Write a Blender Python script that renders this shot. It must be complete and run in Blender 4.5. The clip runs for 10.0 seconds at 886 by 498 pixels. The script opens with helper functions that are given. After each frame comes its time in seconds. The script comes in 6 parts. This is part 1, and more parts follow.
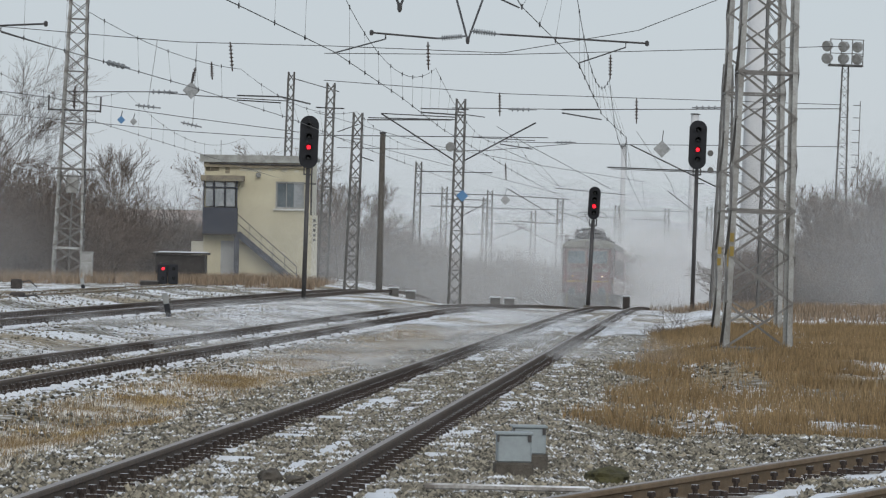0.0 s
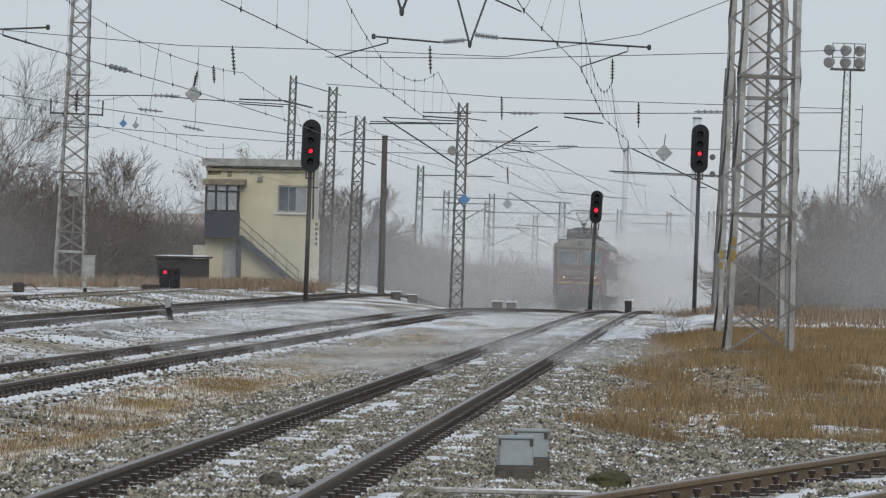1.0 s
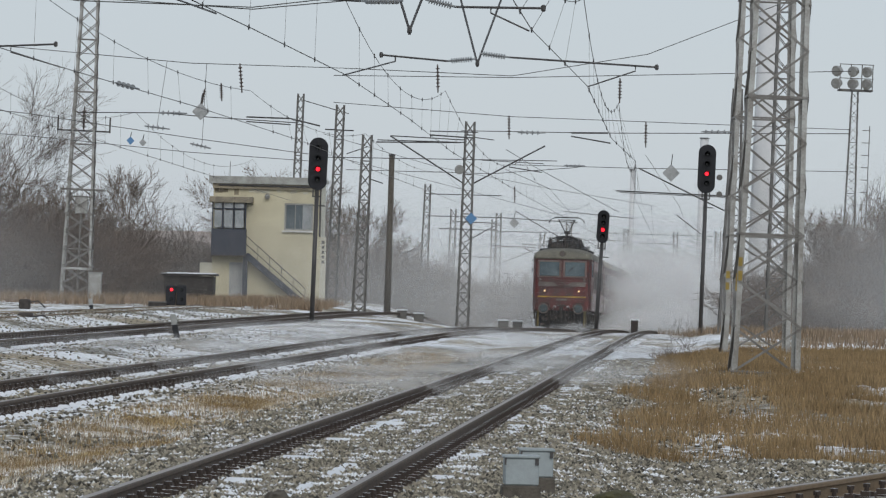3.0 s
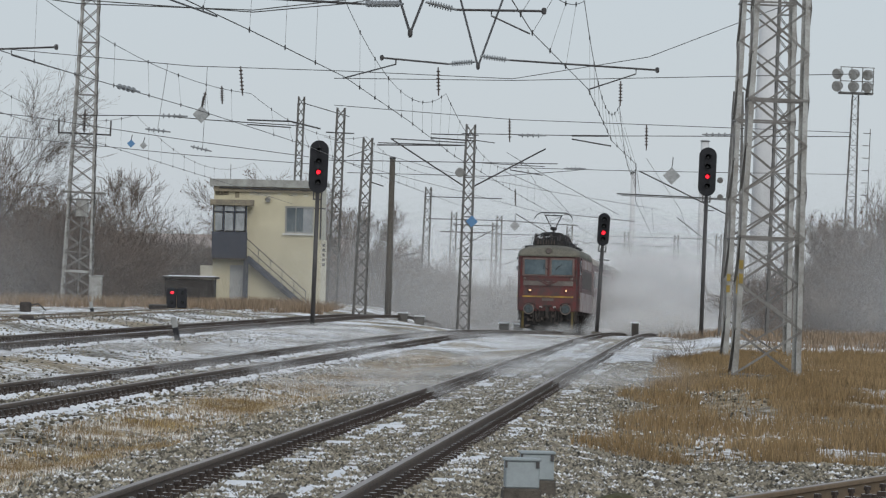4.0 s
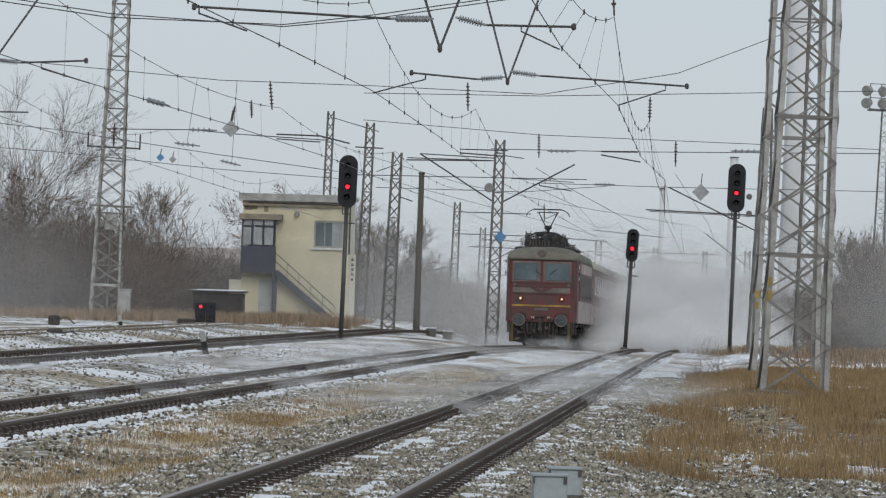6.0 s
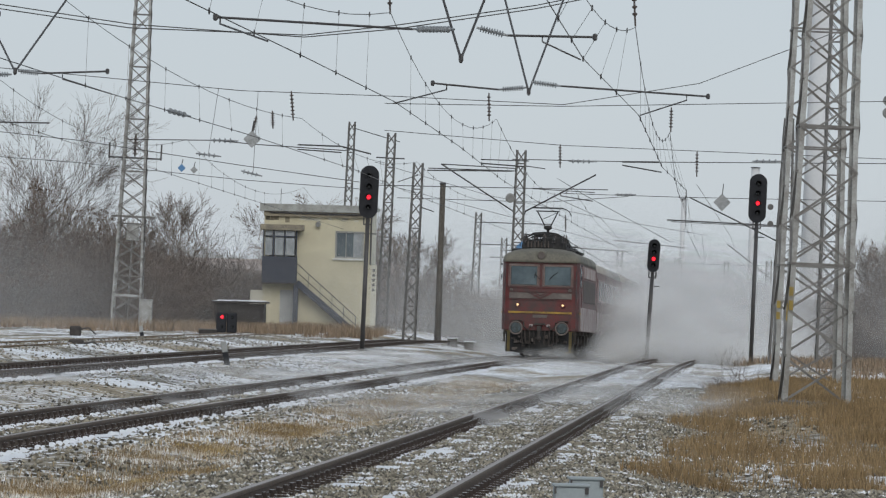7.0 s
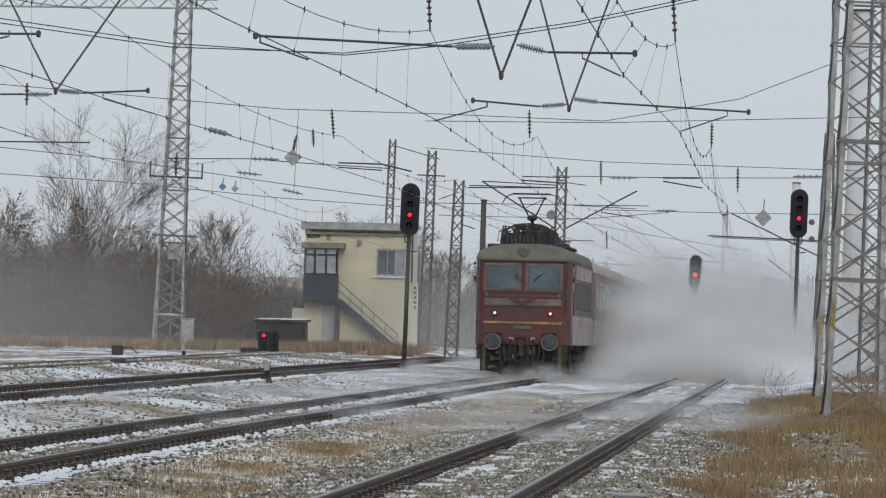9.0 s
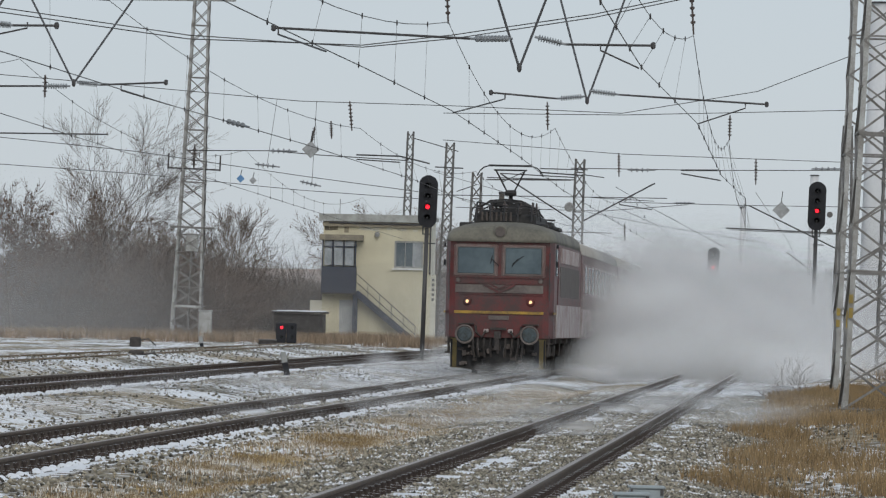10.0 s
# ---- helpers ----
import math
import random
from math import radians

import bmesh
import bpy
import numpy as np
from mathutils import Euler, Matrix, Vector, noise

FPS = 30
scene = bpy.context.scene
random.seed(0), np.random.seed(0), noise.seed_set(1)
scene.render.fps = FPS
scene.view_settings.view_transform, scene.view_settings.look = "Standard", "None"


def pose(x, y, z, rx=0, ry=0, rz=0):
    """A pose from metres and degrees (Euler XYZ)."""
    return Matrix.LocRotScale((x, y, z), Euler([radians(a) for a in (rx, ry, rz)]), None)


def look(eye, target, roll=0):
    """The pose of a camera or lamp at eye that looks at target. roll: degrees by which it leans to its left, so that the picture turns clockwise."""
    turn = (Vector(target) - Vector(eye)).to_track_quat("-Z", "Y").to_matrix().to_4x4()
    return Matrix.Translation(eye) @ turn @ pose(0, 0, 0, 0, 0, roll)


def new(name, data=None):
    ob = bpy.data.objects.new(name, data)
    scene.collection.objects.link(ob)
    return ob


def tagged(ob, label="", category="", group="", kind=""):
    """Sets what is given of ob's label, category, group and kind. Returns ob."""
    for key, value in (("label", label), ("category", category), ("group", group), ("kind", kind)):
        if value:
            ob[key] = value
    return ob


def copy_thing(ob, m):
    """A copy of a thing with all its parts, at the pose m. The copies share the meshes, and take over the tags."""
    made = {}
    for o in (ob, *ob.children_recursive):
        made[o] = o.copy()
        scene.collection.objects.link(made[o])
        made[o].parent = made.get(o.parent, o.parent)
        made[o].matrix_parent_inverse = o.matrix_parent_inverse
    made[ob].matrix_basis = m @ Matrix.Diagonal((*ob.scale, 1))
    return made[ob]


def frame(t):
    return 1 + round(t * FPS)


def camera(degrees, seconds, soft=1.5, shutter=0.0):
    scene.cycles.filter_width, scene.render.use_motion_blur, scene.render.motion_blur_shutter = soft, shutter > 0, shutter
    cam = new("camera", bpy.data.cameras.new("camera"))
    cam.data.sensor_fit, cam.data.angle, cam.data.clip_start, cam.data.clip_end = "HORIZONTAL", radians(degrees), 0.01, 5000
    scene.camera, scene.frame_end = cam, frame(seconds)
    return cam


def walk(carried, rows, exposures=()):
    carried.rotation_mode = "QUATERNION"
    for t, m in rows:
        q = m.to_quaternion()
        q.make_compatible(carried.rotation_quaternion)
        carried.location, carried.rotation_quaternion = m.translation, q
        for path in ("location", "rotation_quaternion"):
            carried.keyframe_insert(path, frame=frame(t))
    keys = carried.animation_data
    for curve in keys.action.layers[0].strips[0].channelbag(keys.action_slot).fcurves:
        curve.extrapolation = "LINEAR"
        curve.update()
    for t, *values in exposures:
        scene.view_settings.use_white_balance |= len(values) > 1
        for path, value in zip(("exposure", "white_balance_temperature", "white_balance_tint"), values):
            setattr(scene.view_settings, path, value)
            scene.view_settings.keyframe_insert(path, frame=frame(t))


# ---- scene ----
# A snowy railway yard seen through a long lens: x right, y ahead, z up, rail tops at z = 0.
EYE = (0.0, 0.0, 1.4)
cam = camera(9.75, 10.0, soft=1.25)
# seconds, yaw, pitch, roll (degrees)
TURNS = [
    (0.0, -0.0218, 0.1579, 0.9737), (0.5, -0.0482, 0.1734, 0.9575), (1.0, 0.0006, 0.1996, 1.0062),
    (1.5, 0.0169, 0.2751, 1.0100), (2.0, 0.0217, 0.3752, 1.2707), (2.5, 0.0709, 0.4021, 1.3122),
    (4.0, 0.0849, 0.4371, 1.3008), (4.5, 0.0810, 0.4978, 1.4134), (5.0, 0.1927, 0.5107, 1.3879),
    (5.5, 0.2909, 0.5318, 1.4905), (7.0, 0.6435, 0.7046, 1.5326), (7.5, 0.7676, 0.7018, 1.4509),
    (8.0, 0.9356, 0.7426, 1.3053), (8.5, 1.0271, 0.8587, 1.2212), (9.0, 1.1030, 0.8840, 1.1962),
    (9.5, 1.1903, 0.8247, 1.2611), (10.0, 1.2988, 0.7930, 1.2547),
]
walk(cam, [(t, pose(*EYE) @ pose(0, 0, 0, 0, 0, yaw) @ pose(0, 0, 0, 90 + pitch, 0, 0) @ pose(0, 0, 0, 0, 0, roll))
           for t, yaw, pitch, roll in TURNS])

# ---------------------------------------------------------------- world and light
world = bpy.data.worlds.new("overcast_sky")
scene.world = world
world.use_nodes = True
wn, wl = world.node_tree.nodes, world.node_tree.links
wn.clear()
sky = wn.new("ShaderNodeTexSky")
sky.sky_type, sky.sun_disc = "NISHITA", False
sky.sun_elevation, sky.sun_rotation = radians(35), radians(200)
dim = wn.new("ShaderNodeMix")
dim.data_type = "RGBA"
dim.inputs["Factor"].default_value = 0.985
wl.new(sky.outputs["Color"], dim.inputs["A"])
dim.inputs["B"].default_value = (0.478, 0.53, 0.588, 1)
bg = wn.new("ShaderNodeBackground")
bg.inputs["Strength"].default_value = 1.0
wl.new(dim.outputs["Result"], bg.inputs["Color"])
wl.new(bg.outputs[0], wn.new("ShaderNodeOutputWorld").inputs["Surface"])
sun = new("sun", bpy.data.lights.new("sun", "SUN"))
sun.data.energy, sun.data.angle, sun.data.color = 1.2, radians(40), (1.0, 0.95, 0.88)
sun.matrix_basis = look((20, -40, 60), (0, 60, 0))

# ---------------------------------------------------------------- materials


def material(name, colour, other=None, rough=0.8, metal=0.0, scale=6.0, fine=40.0, amount=0.5, bump=0.3, snow=0.0, snow_scale=1.5, glow=0.0, alpha=1.0, random_tint=0.0, each=0.0):
    """Two noises mix colour and other; fine relief; snow lies on faces that look up where snow > 0."""
    m = bpy.data.materials.new(name)
    m.use_nodes = True
    n, l = m.node_tree.nodes, m.node_tree.links
    b = n["Principled BSDF"]
    b.inputs["Roughness"].default_value, b.inputs["Metallic"].default_value = rough, metal
    other = other or tuple(c * 0.6 for c in colour)
    co = n.new("ShaderNodeTexCoord")
    big, small = n.new("ShaderNodeTexNoise"), n.new("ShaderNodeTexNoise")
    big.inputs["Scale"].default_value, small.inputs["Scale"].default_value = scale, fine
    big.inputs["Detail"].default_value = 5
    for k in (big, small):
        l.new(co.outputs["Object"], k.inputs["Vector"])
    add = n.new("ShaderNodeMath")
    add.operation = "MULTIPLY_ADD"
    l.new(small.outputs["Fac"], add.inputs[0])
    add.inputs[1].default_value = 0.5
    l.new(big.outputs["Fac"], add.inputs[2])
    ramp = n.new("ShaderNodeMapRange")
    ramp.inputs["From Min"].default_value, ramp.inputs["From Max"].default_value = 0.75 - 0.25 / max(amount, 0.05) * 0.5, 0.75 + 0.25 / max(amount, 0.05) * 0.5
    l.new(add.outputs[0], ramp.inputs["Value"])
    mix = n.new("ShaderNodeMix")
    mix.data_type = "RGBA"
    mix.inputs["A"].default_value, mix.inputs["B"].default_value = (*colour, 1), (*other, 1)
    l.new(ramp.outputs[0], mix.inputs["Factor"])
    out = mix.outputs["Result"]
    if each:
        piece, shade, hs = n.new("ShaderNodeNewGeometry"), n.new("ShaderNodeMapRange"), n.new("ShaderNodeHueSaturation")
        shade.inputs["To Min"].default_value, shade.inputs["To Max"].default_value = 1 - each, 1 + each
        l.new(piece.outputs["Random Per Island"], shade.inputs["Value"])
        l.new(shade.outputs[0], hs.inputs["Value"])
        l.new(out, hs.inputs["Color"])
        out = hs.outputs["Color"]
    if random_tint:
        info, hsv, mr = n.new("ShaderNodeObjectInfo"), n.new("ShaderNodeHueSaturation"), n.new("ShaderNodeMapRange")
        mr.inputs["To Min"].default_value, mr.inputs["To Max"].default_value = 1 - random_tint, 1 + random_tint
        l.new(info.outputs["Random"], mr.inputs["Value"])
        l.new(mr.outputs[0], hsv.inputs["Value"])
        l.new(out, hsv.inputs["Color"])
        out = hsv.outputs["Color"]
    if snow:
        geo, sep, sn = n.new("ShaderNodeNewGeometry"), n.new("ShaderNodeSeparateXYZ"), n.new("ShaderNodeTexNoise")
        sn.inputs["Scale"].default_value = snow_scale
        sn.inputs["Detail"].default_value = 6
        l.new(co.outputs["Object"], sn.inputs["Vector"])
        l.new(geo.outputs["Normal"], sep.inputs[0])
        up, cut = n.new("ShaderNodeMapRange"), n.new("ShaderNodeMapRange")
        up.inputs["From Min"].default_value, up.inputs["From Max"].default_value = 0.35, 0.75
        cut.inputs["From Min"].default_value, cut.inputs["From Max"].default_value = 0.68 - 0.4 * snow, 0.76 - 0.4 * snow
        l.new(sep.outputs["Z"], up.inputs["Value"])
        l.new(sn.outputs["Fac"], cut.inputs["Value"])
        both, lay = n.new("ShaderNodeMath"), n.new("ShaderNodeMix")
        both.operation, lay.data_type = "MULTIPLY", "RGBA"
        l.new(up.outputs[0], both.inputs[0])
        l.new(cut.outputs[0], both.inputs[1])
        l.new(both.outputs[0], lay.inputs["Factor"])
        l.new(out, lay.inputs["A"])
        lay.inputs["B"].default_value = (0.82, 0.84, 0.87, 1)
        out = lay.outputs["Result"]
    l.new(out, b.inputs["Base Color"])
    if bump:
        bp = n.new("ShaderNodeBump")
        bp.inputs["Strength"].default_value, bp.inputs["Distance"].default_value = bump, 0.02
        l.new(small.outputs["Fac"], bp.inputs["Height"])
        l.new(bp.outputs[0], b.inputs["Normal"])
    if glow:
        b.inputs["Emission Color"].default_value, b.inputs["Emission Strength"].default_value = (*colour, 1), glow
    b.inputs["Alpha"].default_value = alpha
    return m


def mist_material(name, density, scale, floor=0.35):
    """Airborne powder snow: thin at the rim of every puff, billowing by noise. The puffs carry their own coordinates."""
    m = bpy.data.materials.new(name)
    m.use_nodes = True
    n, l = m.node_tree.nodes, m.node_tree.links
    n.clear()
    at, sep, co, tex = n.new("ShaderNodeAttribute"), n.new("ShaderNodeSeparateXYZ"), n.new("ShaderNodeTexCoord"), n.new("ShaderNodeTexNoise")
    at.attribute_name = "puff"
    tex.inputs["Scale"].default_value, tex.inputs["Detail"].default_value = scale, 2

    def calc(op, a, b):
        k = n.new("ShaderNodeMath")
        k.operation = op
        for s, v in enumerate((a, b)):
            if isinstance(v, (int, float)):
                k.inputs[s].default_value = v
            else:
                l.new(v, k.inputs[s])
        return k.outputs[0]
    l.new(at.outputs["Vector"], sep.inputs[0])
    l.new(co.outputs["Object"], tex.inputs["Vector"])
    away = calc("ADD", calc("MULTIPLY", sep.outputs["X"], sep.outputs["X"]), calc("MULTIPLY", sep.outputs["Z"], sep.outputs["Z"]))
    core = calc("POWER", calc("MAXIMUM", calc("SUBTRACT", 1.0, away), 0.0), 1.5)
    billow = n.new("ShaderNodeMapRange")
    billow.inputs["From Min"].default_value, billow.inputs["From Max"].default_value = 0.35, 0.65
    billow.inputs["To Min"].default_value, billow.inputs["To Max"].default_value = floor, 1.0
    l.new(tex.outputs["Fac"], billow.inputs["Value"])
    alpha = calc("MULTIPLY", calc("MULTIPLY", core, billow.outputs[0]), density)
    d, t, mx = n.new("ShaderNodeBsdfDiffuse"), n.new("ShaderNodeBsdfTranslucent"), n.new("ShaderNodeMixShader")
    clear, out, mix = n.new("ShaderNodeBsdfTransparent"), n.new("ShaderNodeOutputMaterial"), n.new("ShaderNodeMixShader")
    up = n.new("ShaderNodeCombineXYZ")
    up.inputs[1].default_value, up.inputs[2].default_value = -0.88, 0.47
    for k in (d, t):
        l.new(up.outputs[0], k.inputs["Normal"])
        k.inputs["Color"].default_value = (0.96, 0.975, 0.985, 1)
    l.new(d.outputs[0], mx.inputs[1])
    l.new(t.outputs[0], mx.inputs[2])
    l.new(alpha, mix.inputs[0])
    l.new(clear.outputs[0], mix.inputs[1])
    l.new(mx.outputs[0], mix.inputs[2])
    l.new(mix.outputs[0], out.inputs["Surface"])
    return m


def ground_material():
    """Gravel, frozen soil and dead grass under thin, wind-blown snow."""
    m = bpy.data.materials.new("frozen_ground")
    m.use_nodes = True
    n, l = m.node_tree.nodes, m.node_tree.links
    b = n["Principled BSDF"]
    b.inputs["Roughness"].default_value = 0.95
    co = n.new("ShaderNodeTexCoord")

    def noise_of(scale, detail, stretch=(1, 1, 1)):
        mp, t = n.new("ShaderNodeMapping"), n.new("ShaderNodeTexNoise")
        mp.inputs["Scale"].default_value = stretch
        t.inputs["Scale"].default_value, t.inputs["Detail"].default_value = scale, detail
        l.new(co.outputs["Object"], mp.inputs["Vector"])
        l.new(mp.outputs[0], t.inputs["Vector"])
        return t.outputs["Fac"]

    def band(value, lo, hi):
        r = n.new("ShaderNodeMapRange")
        r.inputs["From Min"].default_value, r.inputs["From Max"].default_value = lo, hi
        l.new(value, r.inputs["Value"])
        return r.outputs[0]

    def blend(f, a, c):
        x = n.new("ShaderNodeMix")
        x.data_type = "RGBA"
        l.new(f, x.inputs["Factor"])
        for s, v in (("A", a), ("B", c)):
            if isinstance(v, tuple):
                x.inputs[s].default_value = (*v, 1)
            else:
                l.new(v, x.inputs[s])
        return x.outputs["Result"]
    speck = noise_of(13.0, 8)
    gravel = blend(band(speck, 0.36, 0.62), (0.04, 0.035, 0.026), (0.25, 0.225, 0.17))
    soil = blend(band(noise_of(3.0, 6), 0.4, 0.6), (0.20, 0.162, 0.105), (0.37, 0.31, 0.215))
    base = blend(band(noise_of(0.35, 5, (1, 0.35, 1)), 0.43, 0.53), gravel, soil)
    drift = n.new("ShaderNodeMath")
    drift.operation = "MULTIPLY_ADD"
    l.new(noise_of(4.5, 9, (1, 1.1, 1)), drift.inputs[0])
    drift.inputs[1].default_value = 0.75
    l.new(noise_of(0.3, 4, (1, 0.3, 1)), drift.inputs[2])
    cover = band(drift.outputs[0], 0.81, 0.95)
    l.new(blend(cover, base, (0.80, 0.82, 0.85)), b.inputs["Base Color"])
    bp = n.new("ShaderNodeBump")
    bp.inputs["Strength"].default_value, bp.inputs["Distance"].default_value = 0.7, 0.05
    l.new(speck, bp.inputs["Height"])
    l.new(bp.outputs[0], b.inputs["Normal"])
    return m


GROUND = ground_material()
SNOW = material("wind_packed_snow", (0.80, 0.82, 0.86), (0.66, 0.69, 0.73), 0.7, scale=3, fine=25, amount=0.4, bump=0.4)
POWDER = mist_material("whirled_powder_snow", 0.20, 0.22, 0.75)
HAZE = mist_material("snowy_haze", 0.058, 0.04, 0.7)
VEIL = mist_material("low_snow_veil", 0.32, 0.45, 0.0)
scene.cycles.transparent_max_bounces = 200
RUST = material("rusty_rail_side", (0.065, 0.050, 0.040), (0.115, 0.082, 0.058), 0.8, 0.1, 8, 60, 0.6, 0.4)
RUSTLIGHT = material("bright_rust_of_idle_rail", (0.15, 0.105, 0.06), (0.21, 0.145, 0.085), 0.85, 0.05, 7, 60, 0.6, 0.4)
STEEL = material("worn_rail_head", (0.30, 0.27, 0.25), (0.20, 0.16, 0.14), 0.42, 0.7, 5, 60, 0.4, 0.1)
CONCRETE = material("weathered_concrete", (0.32, 0.31, 0.29), (0.18, 0.17, 0.16), 0.9, 0, 3, 40, 0.5, 0.4, snow=0.6, snow_scale=4)
CLIP = material("dark_rail_fastening", (0.035, 0.028, 0.025), (0.07, 0.05, 0.04), 0.8, 0.2, 20, 80, 0.5, 0.3, snow=0.95, snow_scale=4)
STONE = material("ballast_stone", (0.26, 0.232, 0.175), (0.145, 0.13, 0.10), 0.9, 0, 5, 30, 0.8, 0.3, snow=0.30, snow_scale=4.0, each=0.85)
GALV = material("grey_painted_steel", (0.38, 0.39, 0.38), (0.20, 0.19, 0.175), 0.55, 0.3, 3, 30, 0.6, 0.2)
BRACE = material("dull_brace_steel", (0.22, 0.215, 0.205), (0.13, 0.12, 0.11), 0.6, 0.2, 3, 30, 0.6, 0.2)
LANDINGPANE = material("light_grey_pane_glass", (0.33, 0.35, 0.36), (0.22, 0.24, 0.25), 0.2, 0, 1.5, 6, 0.5, 0)
STAINSHADE = material("stained_shaded_eaves", (0.30, 0.265, 0.19), (0.17, 0.15, 0.12), 0.9, 0, 1.6, 14, 0.7, 0.2)
GALV_FAR = material("weathered_mast_steel", (0.16, 0.16, 0.155), (0.09, 0.085, 0.08), 0.6, 0.2, 3, 30, 0.6, 0.2)
DARKSTEEL = material("dark_steel_tube", (0.05, 0.05, 0.052), (0.085, 0.08, 0.078), 0.5, 0.4, 6, 50, 0.5, 0.2)
WIRE = material("tarnished_copper_wire", (0.06, 0.06, 0.06), (0.09, 0.085, 0.08), 0.6, 0.4, 2, 30, 0.4, 0)
PORCELAIN = material("brown_porcelain", (0.06, 0.045, 0.04), (0.09, 0.07, 0.06), 0.3, 0, 6, 30, 0.5, 0)
GLASSGREY = material("grey_insulator", (0.25, 0.27, 0.28), (0.15, 0.16, 0.17), 0.25, 0, 6, 30, 0.5, 0)
BLACK = material("black_enamel", (0.010, 0.011, 0.014), (0.02, 0.021, 0.025), 0.85, 0, 5, 40, 0.5, 0.1)
REDLIGHT = material("red_signal_light", (1.0, 0.015, 0.03), (1.0, 0.015, 0.03), 0.3, amount=0.1, bump=0, glow=2.2)
WARMLIGHT = material("warm_headlight", (1.0, 0.66, 0.32), (1.0, 0.66, 0.32), 0.3, amount=0.1, bump=0, glow=1.0)
DARKLENS = material("unlit_dark_lens", (0.01, 0.012, 0.012), None, 0.15, bump=0)
YELLOW = material("faded_yellow_paint", (0.36, 0.25, 0.035), (0.20, 0.14, 0.03), 0.6, 0, 6, 40, 0.5, 0.1)
STRIPE = material("grimy_orange_yellow_stripe", (0.40, 0.24, 0.03), (0.16, 0.10, 0.03), 0.6, 0, 3, 30, 0.8, 0.1)
BLUE = material("blue_enamel_sign", (0.05, 0.17, 0.36), (0.10, 0.22, 0.38), 0.4, 0, 5, 30, 0.4, 0)
SIGNGREY = material("snow_dusted_sign", (0.36, 0.37, 0.37), (0.20, 0.21, 0.21), 0.6, 0, 6, 30, 0.6, 0.1)
RENDER = material("cream_wall_render", (0.60, 0.56, 0.41), (0.47, 0.43, 0.31), 0.9, 0, 0.9, 18, 0.5, 0.2)
RENDER_PALE = material("pale_wall_render", (0.62, 0.60, 0.50), (0.48, 0.46, 0.38), 0.9, 0, 0.9, 18, 0.5, 0.2)
WINDOWGREY = material("weathered_grey_window_frame", (0.34, 0.35, 0.34), (0.22, 0.22, 0.21), 0.7, 0, 4, 30, 0.5, 0.1)
FASCIA = material("grey_roof_edge", (0.40, 0.41, 0.39), (0.24, 0.24, 0.22), 0.8, 0, 2, 20, 0.6, 0.2, snow=0.6)
NAVY = material("dark_blue_sheet_steel", (0.028, 0.036, 0.055), (0.05, 0.055, 0.07), 0.55, 0.2, 2, 20, 0.5, 0.1)
LOCOPANE = material("dark_windscreen_glass", (0.055, 0.08, 0.095), (0.10, 0.135, 0.15), 0.25, 0, 1.5, 5, 0.6, 0)
PANE = material("dusky_window_glass", (0.06, 0.08, 0.09), (0.12, 0.15, 0.165), 0.25, 0, 1.2, 4, 0.6, 0)
WHITEPAINT = material("white_painted_wood", (0.66, 0.67, 0.66), (0.5, 0.5, 0.48), 0.6, 0, 4, 30, 0.5, 0.1)
GREYDOOR = material("pale_grey_door", (0.42, 0.44, 0.44), (0.30, 0.31, 0.31), 0.7, 0, 2, 20, 0.5, 0.1)
TAR = material("tarred_shed_board", (0.028, 0.025, 0.025), (0.055, 0.05, 0.047), 0.9, 0, 2, 30, 0.5, 0.3, snow=0.7)
BARK = material("grey_brown_bark", (0.075, 0.06, 0.05), (0.14, 0.12, 0.105), 0.9, 0, 5, 30, 0.5, 0.2)
TWIG = material("bare_brown_twigs", (0.105, 0.085, 0.072), (0.19, 0.15, 0.125), 0.9, 0, 0.6, 8, 0.6, 0, random_tint=0.2)
LEAF = material("withered_leaf", (0.10, 0.065, 0.045), (0.15, 0.09, 0.06), 0.9, 0, 2, 8, 0.6, 0)
STRAW = material("dead_ochre_grass", (0.175, 0.112, 0.048), (0.30, 0.215, 0.115), 0.9, 0, 0.5, 6, 0.6, 0, each=0.55)
STRAWPALE = material("frosted_pale_grass", (0.42, 0.31, 0.15), (0.82, 0.82, 0.80), 0.9, 0, 0.5, 3, 1.0, 0, each=0.4)
WEED = material("withered_brown_weeds", (0.17, 0.122, 0.08), (0.29, 0.22, 0.155), 0.9, 0, 0.5, 6, 0.7, 0, each=0.5)
MOSS = material("mossy_clod", (0.09, 0.085, 0.035), (0.05, 0.045, 0.025), 0.95, 0, 8, 40, 0.6, 0.6)
RELAY = material("grey_relay_box_paint", (0.33, 0.38, 0.40), (0.25, 0.28, 0.29), 0.5, 0.1, 6, 40, 0.4, 0.1)
OLDCONC = material("dark_damp_concrete", (0.065, 0.057, 0.047), (0.12, 0.107, 0.09), 0.95, 0, 8, 50, 0.6, 0.6)
TIMBER = material("snowy_old_timber", (0.50, 0.49, 0.47), (0.20, 0.18, 0.16), 0.9, 0, 5, 40, 0.6, 0.3, snow=0.7)
LOCORED = material("grimy_red_locomotive_paint", (0.112, 0.020, 0.019), (0.056, 0.028, 0.026), 0.5, 0, 2.2, 16, 0.9, 0.1)
PLOUGHYELLOW = material("grimy_plough_yellow", (0.17, 0.125, 0.03), (0.07, 0.055, 0.025), 0.7, 0, 3, 30, 0.6, 0.2)
LOCOFRAME = material("dusty_windscreen_surround", (0.135, 0.075, 0.068), (0.19, 0.15, 0.14), 0.7, 0, 2.5, 18, 0.6, 0.1)
